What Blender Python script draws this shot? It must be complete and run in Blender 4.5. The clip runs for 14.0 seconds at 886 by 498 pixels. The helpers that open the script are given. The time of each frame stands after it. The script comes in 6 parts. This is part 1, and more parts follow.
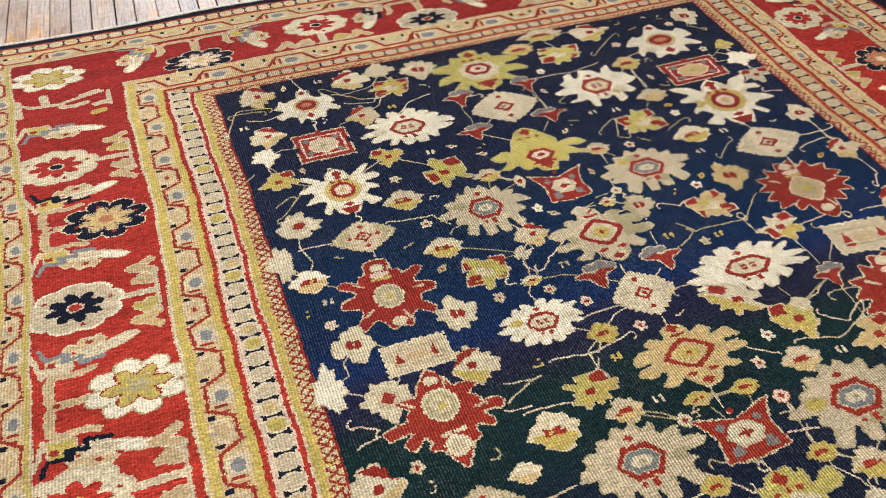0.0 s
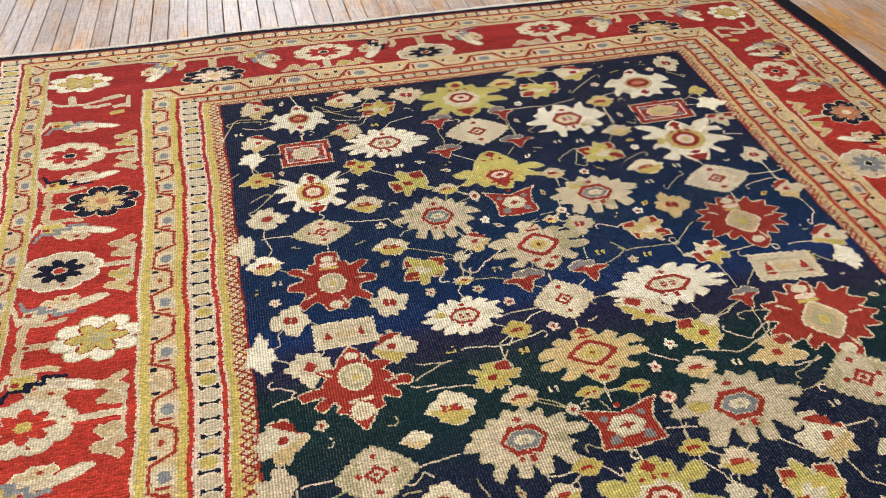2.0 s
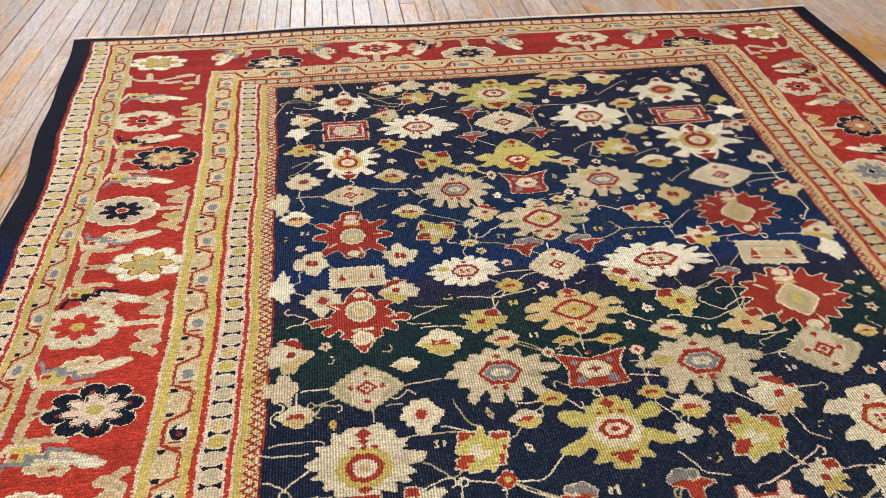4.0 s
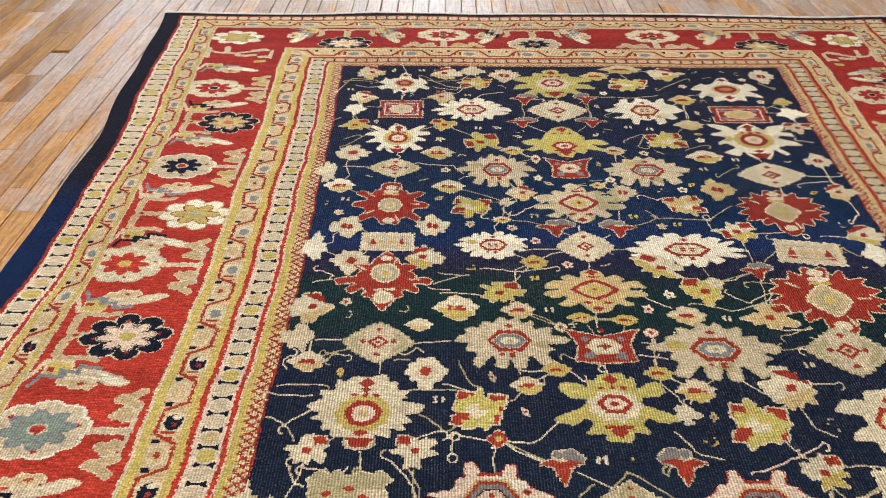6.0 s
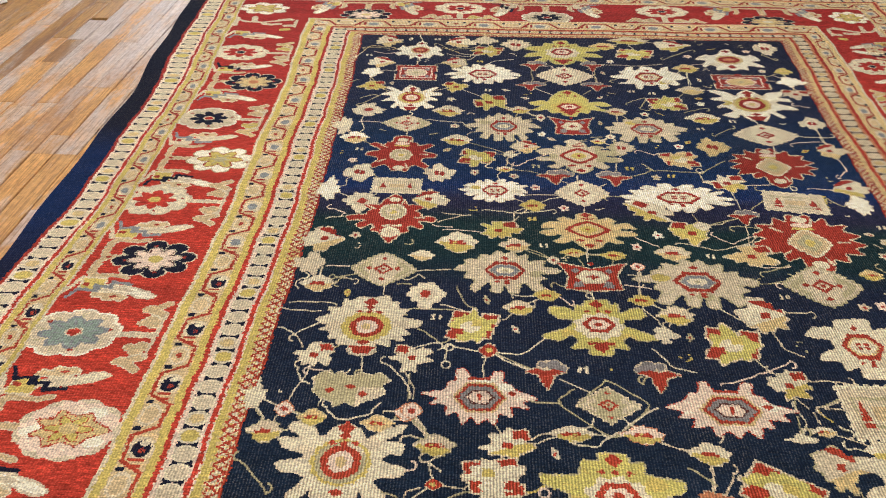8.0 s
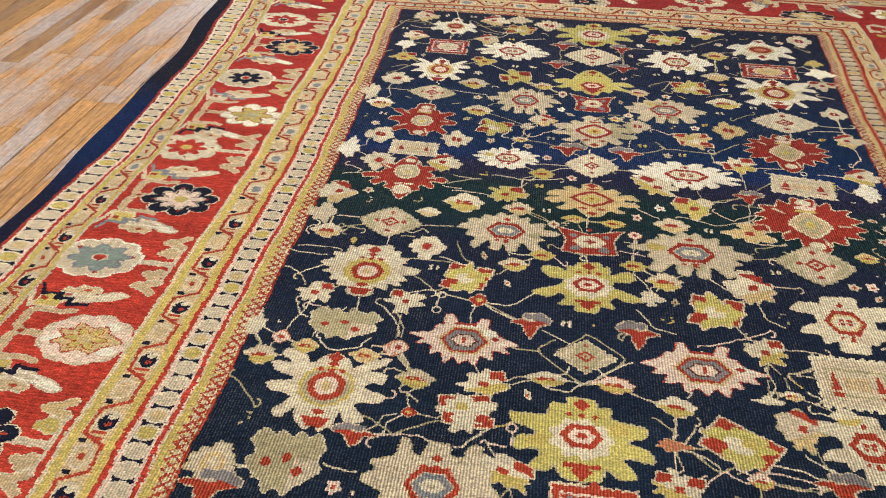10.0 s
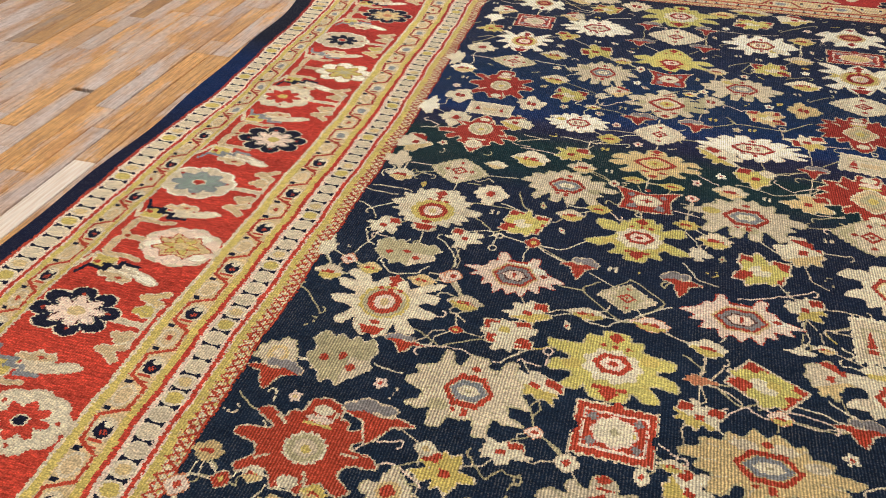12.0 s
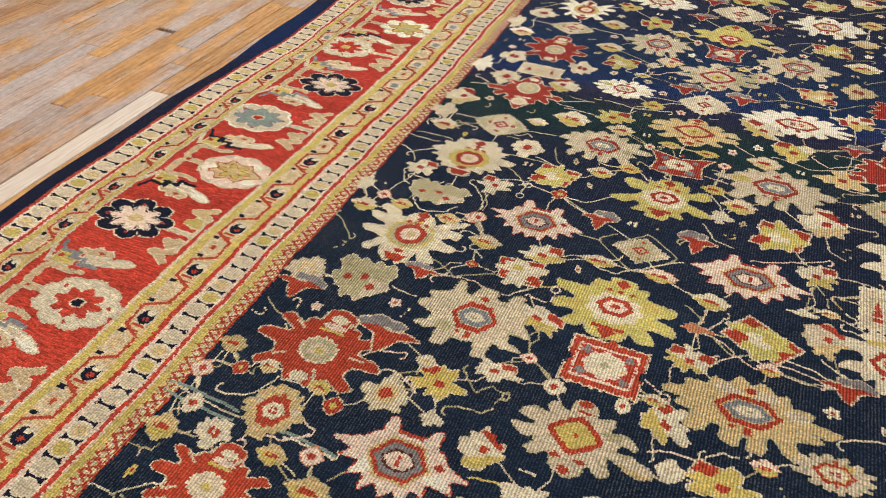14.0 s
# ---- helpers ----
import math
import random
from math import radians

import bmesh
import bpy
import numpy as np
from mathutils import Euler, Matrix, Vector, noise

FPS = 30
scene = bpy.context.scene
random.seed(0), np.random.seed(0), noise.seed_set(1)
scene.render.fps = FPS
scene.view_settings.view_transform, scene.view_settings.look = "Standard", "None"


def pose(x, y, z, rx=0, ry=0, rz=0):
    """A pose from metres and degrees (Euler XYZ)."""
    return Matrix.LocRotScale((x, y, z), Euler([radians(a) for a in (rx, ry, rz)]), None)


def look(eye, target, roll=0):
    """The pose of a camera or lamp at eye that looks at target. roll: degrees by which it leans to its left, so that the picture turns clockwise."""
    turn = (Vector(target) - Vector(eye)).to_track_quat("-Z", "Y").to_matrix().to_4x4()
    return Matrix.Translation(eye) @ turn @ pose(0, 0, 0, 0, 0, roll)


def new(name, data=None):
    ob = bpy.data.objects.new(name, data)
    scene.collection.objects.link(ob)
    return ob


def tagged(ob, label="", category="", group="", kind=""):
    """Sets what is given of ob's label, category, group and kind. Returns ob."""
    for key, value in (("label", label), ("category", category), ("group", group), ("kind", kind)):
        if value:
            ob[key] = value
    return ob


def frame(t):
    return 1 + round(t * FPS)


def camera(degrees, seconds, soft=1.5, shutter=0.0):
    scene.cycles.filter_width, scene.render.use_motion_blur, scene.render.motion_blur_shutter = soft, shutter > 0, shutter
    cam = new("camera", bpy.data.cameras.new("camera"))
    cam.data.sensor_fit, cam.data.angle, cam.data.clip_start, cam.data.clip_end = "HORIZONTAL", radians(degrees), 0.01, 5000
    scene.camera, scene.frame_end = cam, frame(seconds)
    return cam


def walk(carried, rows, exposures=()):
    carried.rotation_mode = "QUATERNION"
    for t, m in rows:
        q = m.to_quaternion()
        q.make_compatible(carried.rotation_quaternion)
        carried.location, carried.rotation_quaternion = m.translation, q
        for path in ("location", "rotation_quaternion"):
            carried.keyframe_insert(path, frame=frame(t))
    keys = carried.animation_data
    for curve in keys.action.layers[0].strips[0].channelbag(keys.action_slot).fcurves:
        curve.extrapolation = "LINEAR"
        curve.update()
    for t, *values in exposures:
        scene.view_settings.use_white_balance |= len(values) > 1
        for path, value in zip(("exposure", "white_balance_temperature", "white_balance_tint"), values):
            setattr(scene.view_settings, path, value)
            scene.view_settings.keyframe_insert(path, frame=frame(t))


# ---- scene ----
cam = camera(60.0, 14.0, soft=1.1)
PATH = [
    (0, (0.036, 0.022, 1.434), (0.534, 1.395, 0.067), -0.6),
    (0.5, (0.068, -0.108, 1.439), (0.546, 1.291, 0.092), -0.4),
    (1, (0.124, -0.198, 1.441), (0.58, 1.232, 0.119), -0.2),
    (1.5, (0.202, -0.247, 1.458), (0.626, 1.217, 0.163), 0.0),
    (2, (0.268, -0.308, 1.457), (0.651, 1.193, 0.192), 0.2),
    (2.5, (0.3, -0.373, 1.456), (0.635, 1.16, 0.216), 0.2),
    (3, (0.318, -0.486, 1.458), (0.612, 1.069, 0.235), 0.2),
    (3.2, (0.324, -0.534, 1.461), (0.605, 1.026, 0.242), 0.3),
    (5.3, (0.5, -0.73, 1.425), (0.586, 0.872, 0.231), 0.6),
    (5.5, (0.517, -0.742, 1.418), (0.576, 0.862, 0.224), 0.6),
    (6, (0.542, -0.778, 1.402), (0.541, 0.828, 0.21), 0.5),
    (6.5, (0.552, -0.85, 1.4), (0.511, 0.756, 0.208), 0.4),
    (7, (0.584, -0.923, 1.386), (0.522, 0.681, 0.193), 0.2),
    (7.5, (0.607, -0.99, 1.372), (0.539, 0.614, 0.179), 0.1),
    (7.7, (0.608, -1.004, 1.359), (0.542, 0.602, 0.169), 0.2),
    (9.8, (0.75, -1.132, 1.336), (0.582, 0.454, 0.129), 1.3),
    (10, (0.763, -1.158, 1.328), (0.566, 0.427, 0.124), 1.3),
    (10.5, (0.791, -1.198, 1.324), (0.513, 0.373, 0.117), 1.3),
    (11, (0.818, -1.252, 1.319), (0.47, 0.304, 0.111), 1.0),
    (11.5, (0.853, -1.311, 1.306), (0.454, 0.233, 0.099), 0.7),
    (12, (0.89, -1.362, 1.3), (0.464, 0.171, 0.09), 0.6),
    (12.5, (0.94, -1.392, 1.293), (0.489, 0.13, 0.077), 0.7),
    (13, (0.993, -1.414, 1.29), (0.506, 0.091, 0.066), 0.9),
    (13.5, (1.033, -1.449, 1.282), (0.491, 0.026, 0.045), 1.1),
    (14, (1.08, -1.48, 1.288), (0.475, -0.04, 0.039), 1.0),
]
walk(cam, [(t, look(eye, target, roll)) for t, eye, target, roll in PATH])

# ---- world and light ----
world = bpy.data.worlds.new("world")
scene.world = world
world.use_nodes = True
wnodes, wlinks = world.node_tree.nodes, world.node_tree.links
sky = wnodes.new("ShaderNodeTexSky")
sky.sky_type, sky.sun_disc = "NISHITA", False
sky.sun_elevation, sky.sun_rotation = radians(38), radians(20)
wlinks.new(sky.outputs["Color"], wnodes["Background"].inputs["Color"])
wnodes["Background"].inputs["Strength"].default_value = 0.12


def area_lamp(name, m, sx, sy, watts, colour):
    data = bpy.data.lights.new(name, "AREA")
    data.shape, data.size, data.size_y, data.energy, data.color = "RECTANGLE", sx, sy, watts, colour
    ob = new(name, data)
    ob.matrix_world = m
    return ob


CEILING_Z = 3.4
# assumed overhead lights, out of view; watts differ to set the brightness across the floor
for lx, watts in ((-1.6, 22.4), (1.2, 19.8), (4.0, 9)):
    for ly, share in ((-2.4, 0.66), (0.6, 1.0), (3.6, 1.08)):
        area_lamp("assumed_ceiling_light", pose(lx, ly, CEILING_Z - 0.06), 0.55, 1.15, watts * share, (1.0, 0.984, 1.0))
# daylight in the openings of the far wall
for wx, watts in ((-2.4, 26), (0.3, 60)):
    area_lamp("window_daylight", pose(wx, 7.42, 1.75, -90, 0, 0), 1.5, 1.7, watts, (0.74, 0.87, 1.0))


# ---- materials ----
def srgb(r, g, b):
    """Linear colour from 0 to 255 display values."""
    return tuple(((c / 255) / 12.92 if c <= 10 else ((c / 255 + 0.055) / 1.055) ** 2.4) for c in (r, g, b))


class Nodes:
    """Short hand for building a node tree."""

    def __init__(self, name):
        self.mat = bpy.data.materials.new(name)
        self.mat.use_nodes = True
        self.tree = self.mat.node_tree
        self.shader = self.tree.nodes["Principled BSDF"]

    def add(self, kind, ins=None, **props):
        node = self.tree.nodes.new(kind)
        for key, value in props.items():
            if key == "operation":
                node.operation = value
            elif key == "blend_type":
                node.blend_type = value
            elif key == "data_type":
                node.data_type = value
            elif key == "wave_profile":
                node.wave_profile = value
            elif key == "bands_direction":
                node.bands_direction = value
        for key, value in (ins or {}).items():
            self.put(node.inputs[key], value)
        return node

    def put(self, socket, value):
        if hasattr(value, "is_linked"):
            self.tree.links.new(value, socket)
        else:
            socket.default_value = value

    def math(self, op, a, b=0.0, c=None):
        ins = {0: a, 1: b}
        if c is not None:
            ins[2] = c
        return self.add("ShaderNodeMath", ins, operation=op).outputs[0]

    def mix(self, fac, a, b, blend="MIX"):
        node = self.add("ShaderNodeMix", data_type="RGBA", blend_type=blend)
        self.put(node.inputs[0], fac)
        self.put(node.inputs[6], a if hasattr(a, "is_linked") else (*a, 1))
        self.put(node.inputs[7], b if hasattr(b, "is_linked") else (*b, 1))
        return node.outputs[2]

    def ramp(self, fac, stops, style="LINEAR"):
        node = self.add("ShaderNodeValToRGB", {0: fac})
        node.color_ramp.interpolation = style
        els = node.color_ramp.elements
        while len(els) < len(stops):
            els.new(0.5)
        for el, (p, col) in zip(els, stops):
            el.position = p
            el.color = (*col, 1) if not isinstance(col, float) else (col, col, col, 1)
        return node.outputs[0]

    def place(self, sx, sy, sz):
        """World position scaled per axis."""
        geo = self.add("ShaderNodeNewGeometry")
        return self.add("ShaderNodeVectorMath", {0: geo.outputs["Position"], 1: (sx, sy, sz)}, operation="MULTIPLY").outputs[0]

    def noise(self, vec, scale, detail=2.0, rough=0.5):
        return self.add("ShaderNodeTexNoise", {"Vector": vec, "Scale": scale, "Detail": detail, "Roughness": rough}).outputs["Fac"]

    def finish(self, colour, rough, height=None, depth=0.002, strength=1.0):
        self.put(self.shader.inputs["Base Color"], colour)
        self.put(self.shader.inputs["Roughness"], rough)
        if height is not None:
            b = self.add("ShaderNodeBump", {"Height": height, "Distance": depth, "Strength": strength})
            self.tree.links.new(b.outputs[0], self.shader.inputs["Normal"])
        return self.mat


KU, KV, RIB = 0.0034, 0.0027, 0.0068


def wool(name, colour, dark=0.62, worn=(0.62, 0.54, 0.40), wear=0.10, bands=None, plush=0.0, streak=1.0):
    """Knotted wool: ribs of knots, uneven dye, worn tips. bands: dye lots along the rug's length. plush: high pile that hides the ribs."""
    n = Nodes(name)
    base = colour
    here = n.place(1, 1, 1)
    sep = n.add("ShaderNodeSeparateXYZ", {0: here})
    if bands:
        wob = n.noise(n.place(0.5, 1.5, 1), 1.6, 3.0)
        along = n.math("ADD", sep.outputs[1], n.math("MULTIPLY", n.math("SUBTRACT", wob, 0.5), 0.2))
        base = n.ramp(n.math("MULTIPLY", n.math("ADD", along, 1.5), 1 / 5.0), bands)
    lot = n.noise(n.place(0.5, 6.0, 1), 2.6, 5.0, 0.65)
    fine = n.noise(n.place(0.7, 1.5, 1), 240.0, 2.0, 0.65)
    strand = n.noise(n.place(0.35, 2.4, 1), 90.0, 3.0, 0.7)
    cell = n.add("ShaderNodeCombineXYZ", {0: n.math("FLOOR", n.math("DIVIDE", sep.outputs[0], KU)), 1: n.math("FLOOR", n.math("DIVIDE", sep.outputs[1], KV)), 2: 0.0})
    each = n.add("ShaderNodeTexWhiteNoise", {"Vector": cell.outputs[0]}).outputs["Value"]
    rnd = n.add("ShaderNodeObjectInfo").outputs["Random"]
    tone = n.math("MULTIPLY_ADD", lot, 0.50 * streak, 1.0 - 0.25 * streak)
    tone = n.math("MULTIPLY", tone, n.math("MULTIPLY_ADD", fine, 1.5, 0.25))
    tone = n.math("MULTIPLY", tone, n.math("MULTIPLY_ADD", strand, 1.3 * streak, 1.0 - 0.65 * streak))
    tone = n.math("MULTIPLY", tone, n.math("MULTIPLY_ADD", each, 0.50, 0.75))
    tone = n.math("MULTIPLY", tone, n.math("MULTIPLY_ADD", rnd, 0.16, 0.92))
    rib = n.add("ShaderNodeTexWave", {"Vector": here, "Scale": 2 * math.pi / RIB / 20, "Distortion": 1.6, "Detail": 2.0, "Detail Scale": 1.6},
                bands_direction="X", wave_profile="SIN").outputs["Fac"]
    row = n.add("ShaderNodeTexWave", {"Vector": here, "Scale": 2 * math.pi / KV / 20, "Distortion": 5.0, "Detail": 2.0, "Detail Scale": 1.5},
                bands_direction="Y", wave_profile="SIN").outputs["Fac"]
    # the field is walked down to its ribs, the border keeps more pile
    low = n.ramp(sep.outputs[0], [(0.06, 0.45), (0.14, 1.0)])
    low = n.math("MULTIPLY", low, n.ramp(n.noise(n.place(1, 1, 1), 2.3, 4.0, 0.6), [(0.36, 0.40), (0.62, 1.0)]))
    low = n.math("MULTIPLY", low, 1.0 - plush)
    weave = n.math("ADD", n.math("MULTIPLY", rib, 0.75), n.math("MULTIPLY", row, 0.25))
    depth = n.math("MULTIPLY", low, 1.3 * (1 - dark))
    tone = n.math("MULTIPLY", tone, n.math("MULTIPLY_ADD", n.math("SUBTRACT", weave, 0.55), n.math("MULTIPLY", depth, 2.0), 1.0))
    grey = n.add("ShaderNodeCombineXYZ", {0: tone, 1: tone, 2: tone}).outputs[0]
    col = n.mix(1.0, base, grey, "MULTIPLY")
    patch = n.noise(n.place(1, 1, 1), 4.5, 5.0, 0.65)
    tips = n.math("MULTIPLY", n.ramp(patch, [(0.42, 0.25), (0.72, 1.0)]), n.ramp(n.math("MULTIPLY", n.math("MULTIPLY", fine, weave), each), [(0.20, 0.0), (0.40, 1.0)]))
    col = n.mix(n.math("MULTIPLY", tips, wear), col, worn)
    n.shader.inputs["Specular IOR Level"].default_value = 0.10
    high = n.math("ADD", n.math("MULTIPLY", weave, low), n.math("ADD", n.math("MULTIPLY", fine, 0.5), n.math("MULTIPLY", strand, 0.9)))
    return n.finish(col, 0.90, high, 0.0022, 0.9)


WOOLS = {
    "navy": wool("wool_navy", srgb(30, 32, 50), dark=0.62, wear=0.28, streak=1.6, bands=[
        (0.00, srgb(28, 43, 62)), (0.30, srgb(25, 40, 60)), (0.425, srgb(25, 36, 60)), (0.45, srgb(20, 46, 52)), (0.485, srgb(20, 47, 52)), (0.50, srgb(34, 37, 64)), (0.515, srgb(33, 38, 70)),
        (0.528, srgb(16, 46, 96)), (0.545, srgb(15, 44, 84)), (0.60, srgb(17, 43, 76)), (0.65, srgb(24, 37, 67)), (0.80, srgb(27, 33, 56))]),
    "edge": wool("wool_edge", srgb(24, 28, 48), dark=0.6, wear=0.14, bands=[
        (0.0, srgb(28, 34, 58)), (0.42, srgb(26, 32, 58)), (0.48, srgb(14, 40, 84)), (0.55, srgb(14, 40, 84)), (0.60, srgb(24, 28, 46)), (0.9, srgb(22, 26, 42))]),
    "ink": wool("wool_ink", srgb(24, 28, 48), dark=0.55, wear=0.12),
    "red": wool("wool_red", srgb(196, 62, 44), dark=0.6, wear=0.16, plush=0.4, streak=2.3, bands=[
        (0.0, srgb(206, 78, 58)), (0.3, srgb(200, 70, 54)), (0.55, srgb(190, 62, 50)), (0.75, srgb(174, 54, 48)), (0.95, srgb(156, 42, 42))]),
    "rust": wool("wool_rust", srgb(164, 54, 46), dark=0.46, wear=0.28, bands=[
        (0.0, srgb(192, 78, 54)), (0.28, srgb(186, 72, 50)), (0.42, srgb(168, 60, 46)), (0.55, srgb(160, 53, 45)), (0.9, srgb(154, 50, 46))]),
    "cream": wool("wool_cream", srgb(230, 220, 190), dark=0.60, wear=0.0),
    "ivory": wool("wool_ivory", srgb(248, 243, 220), dark=0.62, wear=0.0),
    "pink": wool("wool_pink", srgb(238, 216, 194), dark=0.60, wear=0.0),
    "tan": wool("wool_tan", srgb(218, 204, 174), dark=0.54, wear=0.0),
    "camel": wool("wool_camel", srgb(218, 194, 140), dark=0.56, wear=0.0),
    "straw": wool("wool_straw", srgb(212, 189, 147), dark=0.54, wear=0.0),
    "olive": wool("wool_olive", srgb(190, 181, 142), dark=0.54, wear=0.0),
    "yellow": wool("wool_yellow", srgb(208, 189, 108), dark=0.56, wear=0.1, plush=0.2),
    "lime": wool("wool_lime", srgb(208, 198, 116), dark=0.56, wear=0.12),
    "grey": wool("wool_grey", srgb(142, 138, 136), dark=0.56, wear=0.1),
    "sky": wool("wool_blue_grey", srgb(140, 144, 146), dark=0.58, wear=0.1),
    "teal": wool("wool_teal", srgb(142, 160, 148), dark=0.6, wear=0.1),
    "brown": wool("wool_brown", srgb(92, 50, 46), dark=0.6, wear=0.08),
    "salmon": wool("wool_salmon", srgb(206, 138, 100), dark=0.56, wear=0.0),
}
COLOURS = list(WOOLS)


def board_material(name="worn_oak_board", bias=0.0, gold=0.0, tone=1.0):
    """Old strip flooring: honey finish worn to grey and mauve in long patches, different from board to board. bias: more worn; gold: more finish left."""
    n = Nodes(name)
    rnd = n.add("ShaderNodeObjectInfo").outputs["Random"]
    isl = n.add("ShaderNodeNewGeometry").outputs["Random Per Island"]
    pick = n.math("FRACT", n.math("ADD", n.math("MULTIPLY", rnd, 7.3), n.math("MULTIPLY", isl, 3.1)))
    here = n.place(1, 1, 1)
    shift = n.add("ShaderNodeCombineXYZ", {0: n.math("MULTIPLY", pick, 9.0), 1: n.math("MULTIPLY", pick, 31.0), 2: 0.0}).outputs[0]
    moved = n.add("ShaderNodeVectorMath", {0: here, 1: shift}, operation="ADD").outputs[0]

    def stretched(x, y, scale, detail, rough):
        v = n.add("ShaderNodeVectorMath", {0: moved, 1: (x, y, 1.0)}, operation="MULTIPLY").outputs[0]
        return n.noise(v, scale, detail, rough)

    grain = stretched(30.0, 1.4, 5.0, 5.0, 0.6)
    wood = n.ramp(pick, [(0.0, srgb(190, 142, 90)), (0.16, srgb(176, 134, 94)), (0.32, srgb(200, 152, 96)), (0.46, srgb(170, 128, 92)),
                         (0.60, srgb(184, 148, 112)), (0.74, srgb(204, 154, 90)), (0.88, srgb(178, 138, 100))], "CONSTANT")
    haze = n.ramp(pick, [(0.0, srgb(186, 178, 175)), (0.5, srgb(206, 197, 193)), (1.0, srgb(176, 169, 168))])
    wornm = stretched(9.0, 1.5, 1.3, 7.0, 0.62)
    flow = n.noise(n.place(6.0, 1.5, 1.0), 1.2, 7.0, 0.70)
    wornm = n.math("ADD", n.math("MULTIPLY", wornm, 0.30), n.math("MULTIPLY_ADD", flow, 1.10, -0.160))
    walked = n.noise(here, 1.1, 2.0, 0.5)
    # window glare past the carpet's end, put into the colour as extra grey
    far_glare = n.ramp(n.math("MULTIPLY", n.add("ShaderNodeSeparateXYZ", {0: here}).outputs[1], 0.1), [(0.295, 0.0), (0.33, 1.0)])
    own = n.math("MULTIPLY", n.math("SUBTRACT", n.math("FRACT", n.math("MULTIPLY", pick, 5.7)), 0.5), 0.07 if bias == 0.0 else 0.0)
    level = n.math("ADD", n.math("ADD", wornm, own), n.math("MULTIPLY_ADD", walked, 0.25, bias - gold - 0.125))
    level = n.math("MULTIPLY_ADD", far_glare, 0.07, level)
    fac = n.ramp(level, [(0.46, 0.0), (0.54, 0.50), (0.68, 0.90)])
    honey = n.ramp(n.math("ADD", stretched(7.0, 1.1, 1.5, 5.0, 0.58), gold), [(0.50, 0.0), (0.58, 0.75), (0.72, 0.95)])
    col = n.mix(honey, wood, n.ramp(grain, [(0.3, srgb(190, 140, 84)), (0.7, srgb(220, 176, 114))]))
    col = n.mix(fac, col, haze)
    shade = n.math("MULTIPLY_ADD", n.math("FRACT", n.math("MULTIPLY", pick, 13.7)), 0.22 * tone, 1.30 * tone)
    col = n.mix(1.0, col, n.add("ShaderNodeCombineXYZ", {0: shade, 1: shade, 2: shade}).outputs[0], "MULTIPLY")
    col = n.mix(0.7, col, n.ramp(grain, [(0.30, srgb(168, 152, 140)), (0.54, (1.0, 1.0, 1.0))]), "MULTIPLY")
    col = n.mix(0.55, col, n.ramp(n.noise(moved, 42.0, 5.0, 0.7), [(0.30, srgb(188, 174, 160)), (0.62, (1.0, 1.0, 1.0))]), "MULTIPLY")
    # brown stains, pale scrapes along the boards, dark hair cracks
    blot = n.ramp(stretched(3.0, 1.0, 4.5, 6.0, 0.7), [(0.58, 0.0), (0.68, 1.0)])
    col = n.mix(n.math("MULTIPLY", blot, 0.42), col, srgb(128, 92, 68))
    scrape = n.ramp(stretched(60.0, 1.6, 3.2, 5.0, 0.72), [(0.61, 0.0), (0.67, 1.0)])
    scrape = n.math("MULTIPLY", scrape, n.ramp(n.noise(moved, 9.0, 4.0, 0.7), [(0.45, 0.0), (0.58, 1.0)]))
    col = n.mix(n.math("MULTIPLY", scrape, 0.6), col, srgb(232, 222, 208))
    crack = n.ramp(stretched(110.0, 0.9, 2.0, 3.0, 0.6), [(0.665, 0.0), (0.69, 1.0)])
    col = n.mix(n.math("MULTIPLY", crack, 0.75), col, srgb(70, 50, 40))
    rough = n.math("ADD", n.math("MULTIPLY", fac, 0.14), n.math("MULTIPLY_ADD", grain, 0.12, 0.26))
    return n.finish(col, rough, n.math("ADD", n.math("SUBTRACT", grain, crack), n.math("MULTIPLY", wornm, 1.2)), 0.0016, 0.6)


def pale_material():
    """Unfinished new wood with a faint flame grain."""
    n = Nodes("new_pale_board")
    v = n.add("ShaderNodeVectorMath", {0: n.place(1, 1, 1), 1: (1.0, 0.16, 1.0)}, operation="MULTIPLY").outputs[0]
    rings = n.add("ShaderNodeTexWave", {"Vector": v, "Scale": 16.0, "Distortion": 9.0, "Detail": 3.0, "Detail Scale": 1.2}, bands_direction="X", wave_profile="SIN").outputs["Fac"]
    fine = n.noise(n.place(60, 3, 1), 3.0, 4.0, 0.6)
    col = n.mix(n.math("MULTIPLY", rings, 0.40), srgb(255, 246, 232), srgb(236, 210, 182))
    col = n.mix(0.4, col, n.ramp(fine, [(0.35, srgb(206, 190, 172)), (0.6, (1.0, 1.0, 1.0))]), "MULTIPLY")
    return n.finish(col, 0.45, fine, 0.001, 0.4)


def plain(name, colour, rough=0.6, var=0.12, scale=3.0, bump=0.0):
    n = Nodes(name)
    t = n.math("MULTIPLY_ADD", n.noise(n.place(1, 1, 1), scale, 5.0), var * 2, 1 - var)
    grey = n.add("ShaderNodeCombineXYZ", {0: t, 1: t, 2: t}).outputs[0]
    fine = n.noise(n.place(1, 1, 1), scale * 40, 3.0)
    return n.finish(n.mix(1.0, colour, grey, "MULTIPLY"), rough, fine, 0.001, bump)


